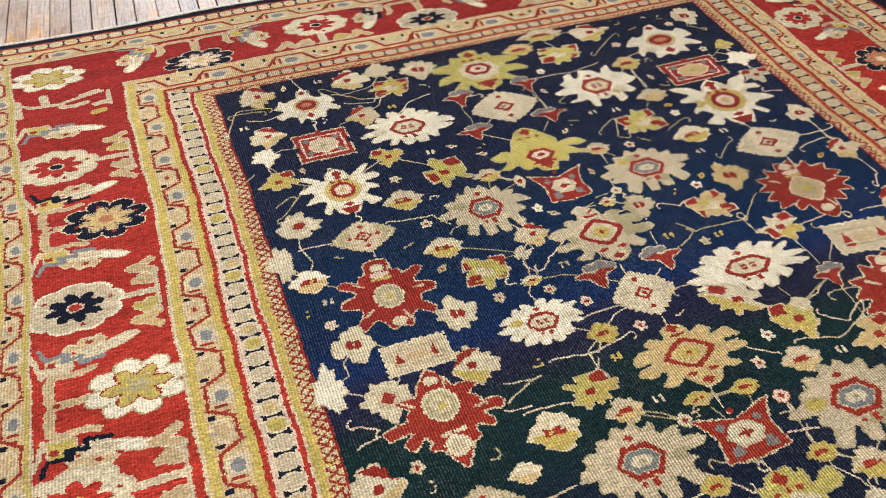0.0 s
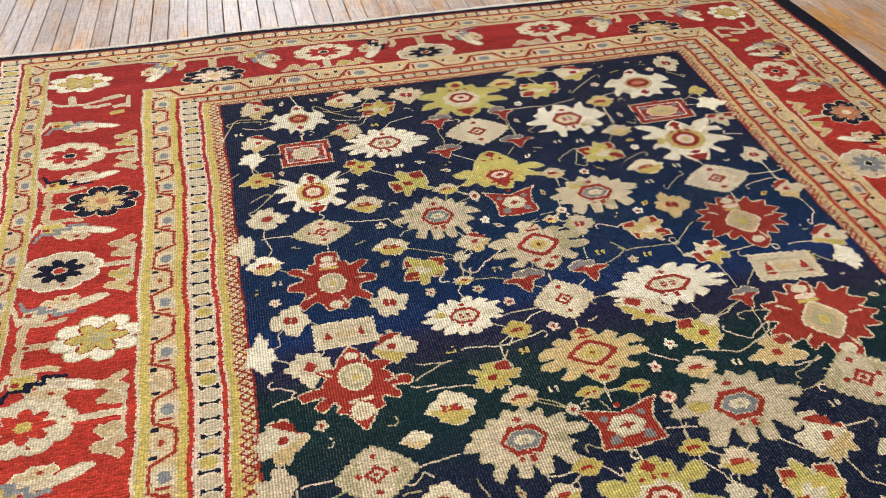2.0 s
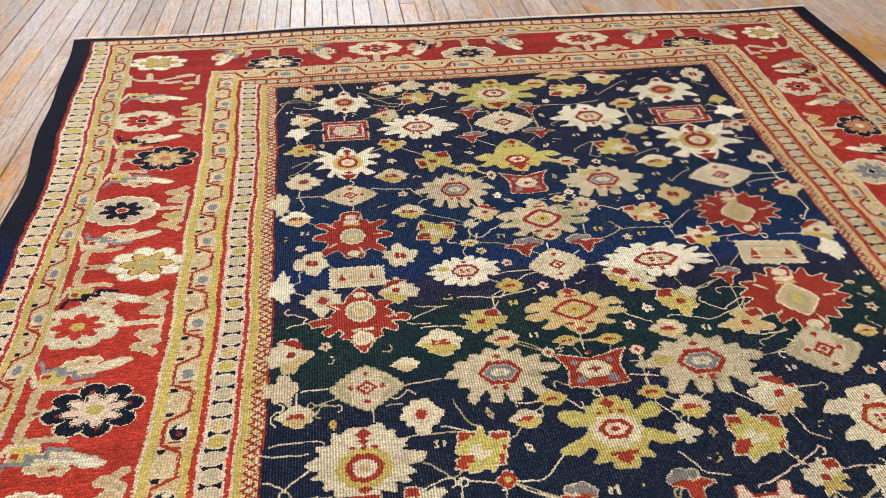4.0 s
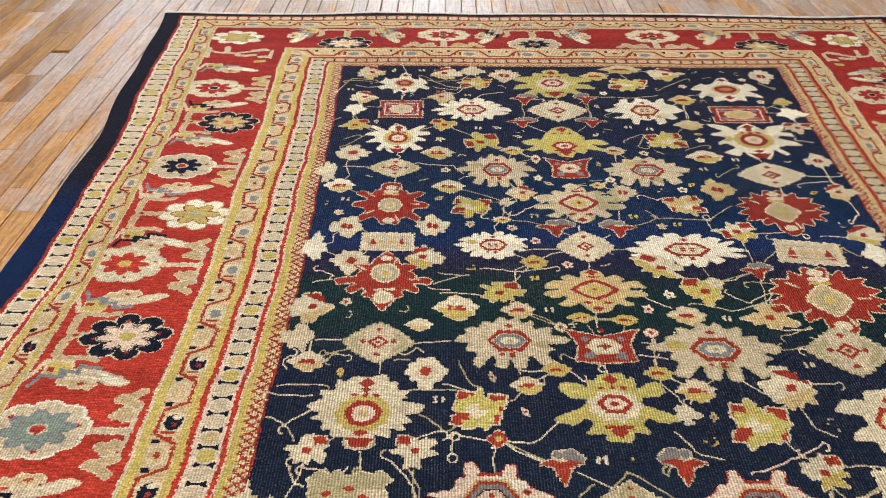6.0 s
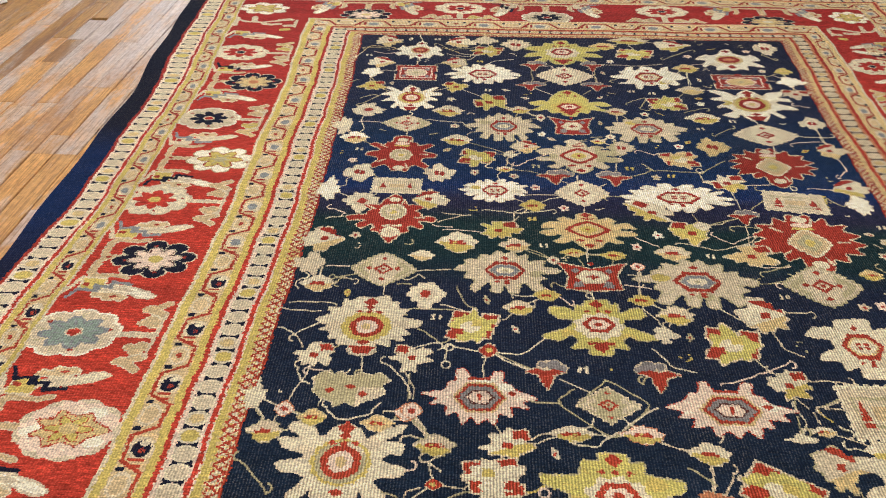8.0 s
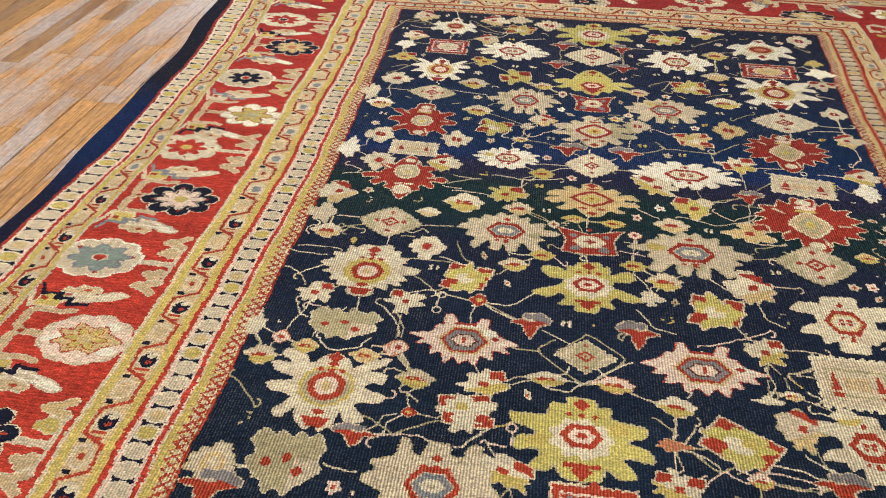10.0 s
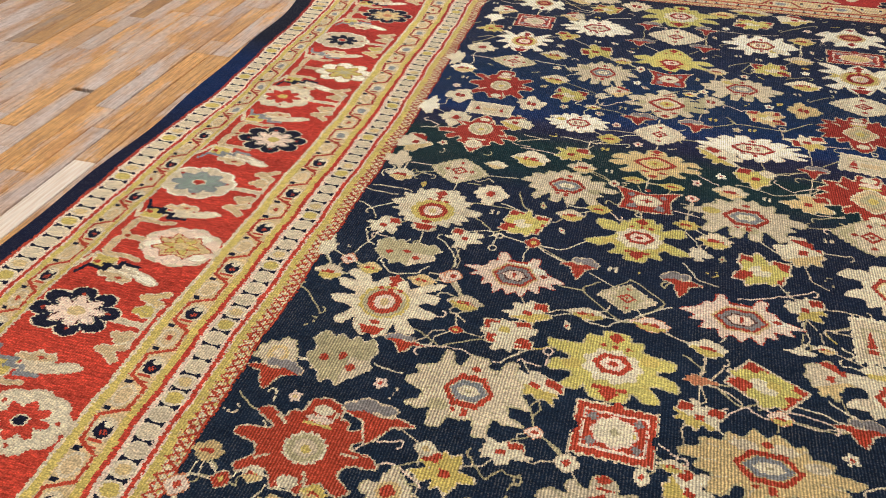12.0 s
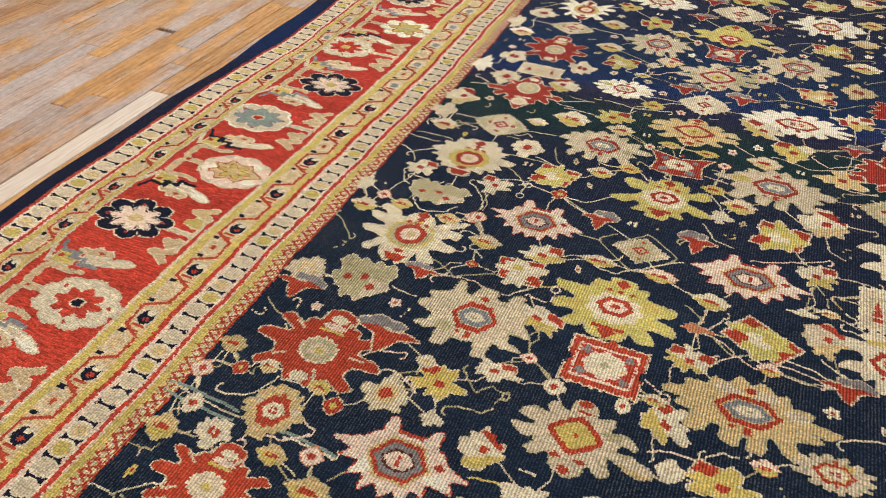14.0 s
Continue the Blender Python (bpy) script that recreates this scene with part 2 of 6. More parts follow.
BOARD = board_material()
GREY_BOARD = board_material("grey_worn_board", 0.07)
HONEY_BOARD = board_material("honey_board", -0.03, 0.09)
MAUVE_BOARD = board_material("bare_brown_board", 0.03, -0.25)
AMBER_BOARD = board_material("amber_brown_board", -0.07, 0.07, 0.69)
PALE_BOARD = pale_material()
SUBFLOOR = plain("dark_subfloor", srgb(44, 32, 24), 0.9)
PLASTER = plain("white_plaster", srgb(226, 220, 208), 0.85, 0.05, 2.0, 0.2)
CEILING = plain("ceiling_paint", srgb(228, 224, 216), 0.9, 0.04)
WHITE_PAINT = plain("white_paint", srgb(250, 250, 248), 0.35, 0.04, 8.0, 0.1)
DARK_WOOD = plain("dark_stained_wood", srgb(58, 38, 28), 0.45, 0.2, 10.0, 0.3)
CORD = plain("cotton_cord", srgb(250, 248, 240), 0.85, 0.14, 60.0, 0.6)
LENS = bpy.data.materials.new("lamp_diffuser")
LENS.use_nodes = True
LENS.node_tree.nodes["Principled BSDF"].inputs["Emission Color"].default_value = (1, 0.92, 0.8, 1)
LENS.node_tree.nodes["Principled BSDF"].inputs["Emission Strength"].default_value = 3.0


# ---- builders ----
def part(name, bm, material, parent=None, label=""):
    """Link a bmesh as one mesh object, under a thing or a part."""
    me = bpy.data.meshes.new(name)
    bm.to_mesh(me)
    bm.free()
    for m in (material if isinstance(material, (list, tuple)) else [material]):
        me.materials.append(m)
    ob = new(name, me)
    ob.parent = parent
    return tagged(ob, label)


def box(bm, x0, x1, y0, y1, z0, z1, bevel=0.0):
    vs = [bm.verts.new((x, y, z)) for z in (z0, z1) for x, y in ((x0, y0), (x1, y0), (x1, y1), (x0, y1))]
    fs = [bm.faces.new([vs[i] for i in q]) for q in ((3, 2, 1, 0), (4, 5, 6, 7), (0, 1, 5, 4), (1, 2, 6, 5), (2, 3, 7, 6), (3, 0, 4, 7))]
    if bevel:
        edges = {e for f in fs for e in f.edges}
        bmesh.ops.bevel(bm, geom=list(edges), offset=bevel, segments=2, affect="EDGES", profile=0.6)
    return bm


def slab(name, x0, x1, y0, y1, z0, z1, material, parent=None, label="", bevel=0.0):
    return part(name, box(bmesh.new(), x0, x1, y0, y1, z0, z1, bevel), material, parent, label)


# ---- the room ----
RX0, RX1, RY0, RY1 = -4.6, 7.2, -4.8, 7.4


def structure(ob, label, category):
    return tagged(ob, label, category, kind="structure")


structure(slab("ceiling", RX0, RX1, RY0, RY1, CEILING_Z, CEILING_Z + 0.1, CEILING), "plain off-white painted ceiling over the showroom", "ceiling")
structure(slab("wall_west", RX0 - 0.2, RX0, RY0 - 0.2, RY1 + 0.2, -0.1, CEILING_Z, PLASTER), "plain white plastered wall", "wall")
structure(slab("wall_east", RX1, RX1 + 0.2, RY0 - 0.2, RY1 + 0.2, -0.1, CEILING_Z, PLASTER), "plain white plastered wall", "wall")
structure(slab("wall_south", RX0, RX1, RY0 - 0.2, RY0, -0.1, CEILING_Z, PLASTER), "plain white plastered wall", "wall")
bm = bmesh.new()
xs = [RX0]
for wx in (-2.4, 0.3):
    xs += [wx - 0.75, wx + 0.75]
xs.append(RX1)
for i in range(0, len(xs), 2):
    box(bm, xs[i], xs[i + 1], RY1, RY1 + 0.2, -0.1, CEILING_Z)
for i in range(1, len(xs) - 1, 2):
    box(bm, xs[i], xs[i + 1], RY1, RY1 + 0.2, -0.1, 0.9)
    box(bm, xs[i], xs[i + 1], RY1, RY1 + 0.2, 2.6, CEILING_Z)
structure(part("wall_north", bm, PLASTER), "plain white plastered wall with two window openings", "wall")


# an unseen panel, added to house each assumed overhead light
def assumed_ceiling_lamp(x, y):
    lamp = tagged(new("assumed_ceiling_lamp"), "assumed flush rectangular white ceiling light panel, out of view", "ceiling lamp", "ceiling lamps")
    lamp.location = (x, y, CEILING_Z)
    bm = bmesh.new()
    for a, b, c, d in ((-0.31, 0.31, -0.61, -0.58), (-0.31, 0.31, 0.58, 0.61), (-0.31, -0.28, -0.58, 0.58), (0.28, 0.31, -0.58, 0.58)):
        box(bm, a, b, c, d, -0.05, 0)
    part("frame", bm, WHITE_PAINT, lamp)
    slab("diffuser", -0.28, 0.28, -0.58, 0.58, -0.03, -0.01, LENS, lamp)


for lx in (-1.6, 1.2, 4.0):
    for ly in (-2.4, 0.6, 3.6):
        assumed_ceiling_lamp(lx, ly)

# ---- the carpet ----
# u runs across the carpet from the inner edge of its left border, v along it; both in metres. A knot is one cell.
FIELD_W, FIELD_T, FIELD_B = 1.945, 2.47, -1.60
LEFT_AT = np.array([(-2.4, 0.14), (-0.96, 0.128), (-0.45, 0.118), (0.15, 0.106), (0.65, 0.120), (1.3, 0.110), (2.47, 0.085), (3.2, 0.075)])
RIGHT_AT = np.array([(-2.4, 1.90), (0.0, 1.915), (0.95, 1.93), (1.25, 1.945), (1.6, 1.955), (2.47, 2.03), (3.2, 2.06)])
BORDER_AT = np.array([(-2.4, 0.985), (-0.4, 0.985), (0.4, 0.98), (0.8, 0.97), (1.3, 0.985), (1.9, 0.955), (2.25, 0.99), (3.1, 1.075)])
SIDE = (0.066, 0.084, 0.150, 0.170, 0.191, 0.264, 0.298, 0.643, 0.662, 0.717, 0.734, 0.750, 0.826, 0.838, 0.93)
FAR = (0.035, 0.046, 0.082, 0.098, 0.106, 0.183, 0.203, 0.455, 0.474, 0.535, 0.551, 0.563, 0.607, 0.615, 0.645)
EAST = (0.050, 0.062, 0.122, 0.140, 0.155, 0.205, 0.232, 0.500, 0.514, 0.576, 0.594, 0.610, 0.697, 0.708, 0.785)
BANDS = ("inner_zigzag_stripe", "guard_stripe", "inner_dotted_stripe", "guard_stripe", "guard_stripe", "inner_vine_stripe", "guard_stripe", "main_border",
         "guard_stripe", "outer_vine_stripe", "guard_stripe", "guard_stripe", "outer_dotted_stripe", "guard_stripe", "selvedge_stripe")
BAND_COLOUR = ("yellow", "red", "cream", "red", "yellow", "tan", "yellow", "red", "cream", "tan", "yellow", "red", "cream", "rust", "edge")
U0, V0 = -SIDE[-1], FIELD_B - FAR[-1]
NU = int(round((SIDE[-1] + FIELD_W + EAST[-1]) / KU))
NV = int(round((FIELD_T + FAR[-1] - V0) / KV))
uu, vv = np.meshgrid(U0 + (np.arange(NU) + 0.5) * KU, V0 + (np.arange(NV) + 0.5) * KV)
piece = np.zeros((NV, NU), np.int32)
dye = np.zeros((NV, NU), np.int8)
PIECES, NOW = [], [0]


def smooth_at(table, v):
    """A gentle curve through a few values."""
    s = sum(np.interp(v + d, table[:, 0], table[:, 1]) for d in (-0.18, -0.09, 0.0, 0.09, 0.18))
    return s / 5


def lay(u, v, lift=0.0):
    """Where a point of the carpet lies on the floor: slightly out of square, with uneven edges."""
    lx, rx, k = smooth_at(LEFT_AT, v), smooth_at(RIGHT_AT, v), smooth_at(BORDER_AT, v)
    across = lx + u * (rx - lx) / FIELD_W
    x = np.where(u < 0, lx + u * k, np.where(u > FIELD_W, rx + (u - FIELD_W), across))
    x = x - 0.033 * np.interp(-u, (0.5, 0.84, 0.93), (0.0, 1.0, 0.0)) * np.interp(v, (0.65, 0.95, 1.5, 1.95, 2.4, 2.9), (1.0, 0.0, 0.0, 0.76, 0.76, 0.35))
    edge = np.clip((v - FIELD_T) / FAR[-1], 0, 1)
    y = v + edge * (0.022 * np.sin((u + 0.2) * 1.35) + 0.006 * np.sin(u * 7.0 + 1.0) - 0.008)
    out = np.clip((-u - 0.75) / 0.2, 0, 1)
    x = x + out * (0.006 * np.sin(v * 11.0 + 0.6) - 0.032 * np.exp(-((v - 2.15) / 0.36) ** 2))
    z = 0.0105 + 0.0012 * np.sin(u * 5.1 + v * 3.3) * np.sin(v * 4.3 - u * 1.7) + lift
    z = z + edge ** 6 * 0.006 * np.clip(np.sin(u * 5.0 + 0.4) + 0.3, 0, 1)
    # the whole sheet is pulled a little out of square
    a, b = x - 0.9, y - 0.9
    x = x - 0.010 - 0.0223 * a + 0.007 * b + 0.0092 * a * a + 0.0101 * a * b - 0.0029 * b * b
    y = y - 0.011 + 0.0032 * a - 0.0005 * b + 0.0053 * a * a + 0.0019 * a * b + 0.0047 * b * b
    return np.stack([x, y, z], axis=-1)


rng = np.random.default_rng(7)
wob_u = (rng.random((NV // 2 + 2, NU + 2)) - 0.5).repeat(2, 0)[:NV, :NU] * KU * 1.7
wob_v = (rng.random((NV // 2 + 2, NU // 2 + 2)) - 0.5).repeat(2, 0).repeat(2, 1)[:NV, :NU] * KV * 1.6
pu, pv = uu + wob_u, vv + wob_v


def start(name, label="", joined=False):
    """A new piece of the pattern; what is knotted next belongs to it. joined: go on with the piece of that name."""
    if joined:
        for i, known in enumerate(PIECES):
            if known[0] == name:
                NOW[0] = i + 1
                return
    PIECES.append((name, label, joined))
    NOW[0] = len(PIECES)


def knot(cond, colour, sl=(slice(None), slice(None))):
    piece[sl][cond] = NOW[0]
    dye[sl][cond] = COLOURS.index(colour)


def window(u, v, r):
    i0, i1 = max(0, int((v - r - V0) / KV)), min(NV, int((v + r - V0) / KV) + 2)
    j0, j1 = max(0, int((u - r - U0) / KU)), min(NU, int((u + r - U0) / KU) + 2)
    return slice(i0, max(i0, i1)), slice(j0, max(j0, j1))


class At:
    """Knots shapes round a centre, in lengths of half width w and half height h, turned by a few degrees."""

    def __init__(self, u, v, w, h, turn=0.0):
        self.u, self.v, self.w, self.h = u, v, w, h
        self.sl = window(u, v, 1.75 * max(w, h) + 0.02)
        a, b = pu[self.sl] - u, pv[self.sl] - v
        c, s = math.cos(radians(turn)), math.sin(radians(turn))
        self.a, self.b = (a * c + b * s) / w, (b * c - a * s) / h
        self.r, self.th = np.hypot(self.a, self.b), np.arctan2(self.b, self.a)

    def fill(self, cond, colour):
        knot(cond, colour, self.sl)
        return self

    def ell(self, colour, x=0.0, y=0.0, rx=1.0, ry=1.0):
        return self.fill(((self.a - x) / rx) ** 2 + ((self.b - y) / ry) ** 2 < 1, colour)

    def dia(self, colour, x=0.0, y=0.0, rx=1.0, ry=1.0, p=1.0):
        return self.fill(np.abs((self.a - x) / rx) ** p + np.abs((self.b - y) / ry) ** p < 1, colour)

    def rect(self, colour, x=0.0, y=0.0, rx=1.0, ry=1.0):
        return self.fill((np.abs(self.a - x) < rx) & (np.abs(self.b - y) < ry), colour)

    def poly(self, colour, spots, grow=0.0, f=1.0):
        """A shape with corners; grow widens it by that much all round."""
        for da, db in ((0, 0), (grow, 0), (-grow, 0), (0, grow), (0, -grow)) if grow else ((0, 0),):
            a, b = self.a - da, self.b * f - db
            odd = np.zeros(a.shape, bool)
            for (x0, y0), (x1, y1) in zip(spots, spots[1:] + spots[:1]):
                if y0 != y1:
                    odd ^= ((y0 > b) != (y1 > b)) & (a < (x1 - x0) * (b - y0) / (y1 - y0) + x0)
            self.fill(odd, colour)
        return self

    def line(self, colour, spots, half, f=1.0):
        """A stepped stroke through the given places."""
        for (x0, y0), (x1, y1) in zip(spots, spots[1:]):
            a, b = self.a - x0, self.b * f - y0
            n = max((x1 - x0) ** 2 + (y1 - y0) ** 2, 1e-9)
            t = np.clip((a * (x1 - x0) + b * (y1 - y0)) / n, 0, 1)
            self.fill(np.hypot(a - t * (x1 - x0), b - t * (y1 - y0)) < half, colour)
        return self

    def hexa(self, colour, x=0.0, y=0.0, rx=1.0, ry=1.0):
        a, b = np.abs(self.a - x) / rx, np.abs(self.b - y) / ry
        return self.fill((b < 1) & (a + 0.5 * b < 1), colour)


def band_fields():
    """Distance out from the field in band steps (0 to 15), and the running length along each side."""
    # the stripes were not woven dead straight
    bend_v = 0.0030 * np.sin(vv * 7.3 + 0.5) + 0.0024 * np.sin(vv * 19.0 + 2.0) + 0.0014 * np.sin(vv * 43.0 + 1.0)
    bend_u = 0.0022 * np.sin(uu * 8.1 + 1.5) + 0.0016 * np.sin(uu * 21.0)
    left, far, east, near = bend_v - pu, vv - FIELD_T + bend_u, pu - FIELD_W + bend_v, FIELD_B - vv + bend_u
    idx = np.stack([np.interp(d, (0.0, *table), np.arange(16.0), left=-1.0) for d, table in ((left, SIDE), (far, FAR), (east, EAST), (near, FAR))])
    side = idx.argmax(0)
    n = np.minimum(idx.max(0), 14.999)
    along = np.where((side == 0) | (side == 2), vv, uu)
    return n, side, along


band_n, band_side, band_along = band_fields()
start("field", "dark blue wool field, uneven dye from navy to teal")
knot(band_n < 0, "navy")
knot(band_n >= 0, "navy")
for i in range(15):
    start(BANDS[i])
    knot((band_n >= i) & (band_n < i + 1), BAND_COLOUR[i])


def in_band(i):
    m = (band_n >= i) & (band_n < i + 1)
    return m, np.clip(band_n - i, 0, 1), band_along


def detail_bands():
    """Small repeating ornament of the narrow stripes."""
    start("zigzag_ornament", "red hooked zigzag on straw yellow", True)
    m, t, s = in_band(0)
    loose = rng.random(t.shape)
    ph = np.abs((s / 0.047) % 1.0 - 0.5) * 2
    knot(m & (loose < 0.30), "camel")
    knot(m & (t < 0.62) & (loose > 0.30) & (loose < 0.70), "cream")
    # crossed hooks that stand on the edge of the field
    cross = (np.abs(t - 0.14 - 0.52 * ph) < 0.075) | (np.abs(t - 0.66 + 0.50 * ph) < 0.055)
    knot(m & cross & (t < 0.72) & (loose < 0.90), "rust")
    knot(m & (t > 0.78) & (loose < 0.8), "yellow")
    knot(m & (t < 0.11), "rust")
    for i, step, first in ((2, 0.0495, 0.0), (12, 0.052, 0.01)):
        start(BANDS[i], "", True)
        m, t, s = in_band(i)
        ph = ((s - first) / step) % 1.0
        tone = np.floor((s - first) / step) * 7 % 5
        side = np.abs(t - 0.5) * 2
        knot(m & (side < 0.84), "pink")
        gap = np.minimum(ph, 1 - ph) * step
        knot(m & (gap < 0.0014 + 0.0105 * side) & (side < 0.76), "ink")
        e = (np.abs(ph - 0.5) / 0.46) ** 2.2 + (side / 0.90) ** 2.2
        knot(m & (e < 1.0), "cream")
        knot(m & (e < 0.62), "tan")
        knot(m & (e < 0.50) & (tone == 2), "yellow")
        knot(m & (e < 0.30) & (tone == 4), "camel")
        knot(m & (e < 0.40) & (tone == 0), "tan")
        knot(m & (side > 0.84), "pink")
    for i, pace, first in ((5, 0.192, 0.033), (9, 0.200, 0.061)):
        start(BANDS[i], "", True)
        m, t, s = in_band(i)
        ends = band_side % 2 == 1
        step = np.where(ends, 0.27, pace)
        wide = np.where(ends, 1.45, 1.0)
        ph = ((s - first) / step + 0.5) % 1.0
        off = np.abs(ph - 0.5)
        near = (s < 0.75) & (band_side == 0)
        knot(m, "straw")
        knot(m & (rng.random(t.shape) < 0.22), "camel")
        slope = 0.12 + 0.76 * np.clip((0.33 - off) / 0.15, 0, 1)
        cross = (off > 0.18) & (off < 0.33)
        knot(m & (np.abs(t - slope) < np.where(cross, 0.14, 0.062)), "rust")
        e = np.hypot((ph - 0.5) * step / (0.030 * wide), (t - 0.40) / 0.38)
        knot(m & (e < 1.12), "tan")
        knot(m & (e < 0.80) & near, "ink")
        knot(m & (e < 0.58) & ~near, "sky")
        g = np.hypot((ph - 0.58) * step / (0.008 * wide), (t - 0.34) / 0.16)
        knot(m & (g < 1.0) & near, "cream")
        knot(m & (g < 0.60) & (t > 0.50) & ~near, "ink")
        knot(m & (np.hypot((ph - 0.47) * step / 0.008, (t - 0.36) / 0.12) < 1) & near & (rng.random(t.shape) < 0.7), "rust")
        knot(m & (np.abs(np.abs(ph - 0.30) - 0.045) < 0.020) & (np.abs(t - 0.45) < 0.24), "rust")
        d = np.minimum(ph, 1 - ph) * step
        e = np.hypot(d / (0.034 * wide), (t - 0.60) / 0.36)
        knot(m & (e < 1.0), "tan")
        knot(m & (e < 0.72), "straw")
        knot(m & (e < 0.28) & (np.floor((s - first) / step) % 3 == 1), "rust")
        knot(m & (np.abs(d - 0.040) < 0.006) & (np.abs(t - 0.80) < 0.13), "ink")
    for i in (1, 3, 11):
        start(BANDS[i], "", False)
        m, t, s = in_band(i)
        knot(m, "red")
        knot(m & (t < 0.30), "pink")
    for i in (6, 8):
        start(BANDS[i], "", False)
        m, t, s = in_band(i)
        knot(m, "yellow")
        knot(m & ((t > 0.68) if i == 6 else (t < 0.40)), "tan")


detail_bands()


def faded_sides():
    """The narrow stripes of the far and right sides were knotted in browner wool."""
    m = ((band_side == 1) | (band_side == 2)) & (band_n >= 0) & ((band_n < 7) | (band_n >= 8))
    for old, younger in (("yellow", "camel"), ("pink", "salmon"), ("cream", "tan")):
        dye[m & (dye == COLOURS.index(old))] = COLOURS.index(younger)


faded_sides()


# ---- ornament of the field ----
OUTLINE = {"ivory": "tan", "cream": "tan", "pink": "salmon", "tan": "olive", "camel": "olive", "lime": "olive", "rust": "tan", "olive": "tan", "yellow": "olive"}
PARTNER = {"ivory": "cream", "cream": "tan", "pink": "ivory", "tan": "olive", "camel": "tan", "lime": "yellow", "rust": "red", "olive": "tan", "yellow": "lime"}

SAY = {"navy": "navy", "ink": "dark navy", "red": "red", "rust": "rust-red", "cream": "cream", "ivory": "ivory", "pink": "pale pink", "tan": "tan", "camel": "camel", "straw": "straw",
       "olive": "olive", "yellow": "straw-yellow", "lime": "lime-yellow", "grey": "grey", "sky": "blue-grey", "teal": "teal", "brown": "brown", "salmon": "salmon"}


def luck(u, v, k=0):
    """A steady random number for a place in the pattern."""
    return (math.sin(u * 127.1 + v * 311.7 + k * 74.7) * 43758.5453) % 1.0


def lump(A, colour, size=1.0, rough=0.10, u=0.0, v=0.0, square=0.10):
    """A compact body with a soft, uneven edge."""
    edge = 1.0 + square * np.cos(4 * A.th + math.pi) * -1
    for k, n in enumerate((3, 5, 7, 11)):
        edge = edge + rough * (0.7 if n < 6 else 0.5) * np.cos(n * A.th + 6.28 * luck(u, v, 40 + k)) * (0.5 + luck(u, v, 50 + k))
    tips = np.abs(np.cos((4 + int(luck(u, v, 60) * 3)) * A.th + 3 * luck(u, v, 61))) ** 0.7
    return A.fill(A.r < size * edge * (0.86 + 0.18 * tips), colour)


def scallops(A, colour, n, size=1.0, depth=0.12, x=0.0, y=0.0, phase=0.0):
    """Round lobes with narrow notches between them."""
    a, b = A.a - x, A.b - y
    th = np.arctan2(b, a)
    return A.fill(np.hypot(a, b) < size * (1 - depth + depth * np.abs(np.cos(n * (th - phase) / 2)) ** 0.6), colour)


# right halves of flower outlines, from the top down
SCALLOP = [(0, 0.80), (0.15, 0.98), (0.32, 0.95), (0.36, 0.75), (0.55, 0.85), (0.66, 0.70), (0.60, 0.50), (0.82, 0.55), (0.95, 0.40), (0.82, 0.25), (1.02, 0.12), (1.02, -0.10), (0.82, -0.15),
           (0.95, -0.35), (0.80, -0.50), (0.62, -0.40), (0.62, -0.70), (0.42, -0.82), (0.35, -0.60), (0.25, -0.95), (0.08, -0.98), (0, -0.75)]
ARMS = [(0, 0.85), (0.16, 1.0), (0.30, 0.72), (0.50, 0.82), (0.55, 0.50), (0.80, 0.52), (0.78, 0.30), (1.06, 0.12), (1.02, -0.08), (0.75, -0.08), (0.86, -0.30), (0.65, -0.45), (0.74, -0.82),
        (0.54, -0.97), (0.42, -0.58), (0.28, -0.60), (0.27, -1.0), (0.08, -1.0), (0.05, -0.72), (0, -0.72)]
STEPPED = [(0, 0.90), (0.14, 0.95), (0.24, 0.68), (0.44, 0.72), (0.48, 0.95), (0.66, 0.98), (0.62, 0.60), (0.96, 0.42), (0.84, 0.24), (1.04, 0.02), (0.98, -0.12), (0.70, -0.16), (0.78, -0.40),
           (0.98, -0.56), (0.66, -0.62), (0.48, -0.56), (0.46, -0.96), (0.28, -1.0), (0.24, -0.70), (0, -0.78)]
CURLS = [(0, 1.0), (0.18, 0.86), (0.25, 0.60), (0.50, 0.70), (0.62, 0.58), (0.50, 0.40), (0.80, 0.42), (1.0, 0.26), (0.95, 0.08), (0.70, 0.12), (0.72, -0.05), (1.0, -0.10), (1.02, -0.30),
         (0.78, -0.36), (0.62, -0.28), (0.60, -0.50), (0.75, -0.64), (0.55, -0.76), (0.35, -0.60), (0.20, -0.95), (0, -1.0)]
DOME = [(0, 0.92), (0.30, 0.95), (0.42, 0.76), (0.55, 0.80), (0.60, 0.55), (0.80, 0.50), (0.72, 0.30), (1.0, 0.12), (1.02, -0.05), (0.80, -0.12), (0.86, -0.30), (0.68, -0.32), (0.70, -0.52),
        (0.50, -0.55), (0.50, -0.72), (0.28, -0.72), (0.26, -0.98), (0, -0.98)]
BATWING = [(0, 1.0), (0.22, 0.98), (0.30, 0.78), (0.42, 0.84), (0.46, 0.52), (0.62, 0.68), (0.88, 0.68), (0.96, 0.46), (0.80, 0.28), (0.55, 0.26), (0.50, 0.04), (0.76, -0.10), (1.08, -0.44),
           (0.72, -0.52), (0.55, -0.36), (0.45, -0.60), (0.52, -0.86), (0.26, -0.80), (0.20, -1.0), (0, -1.0)]
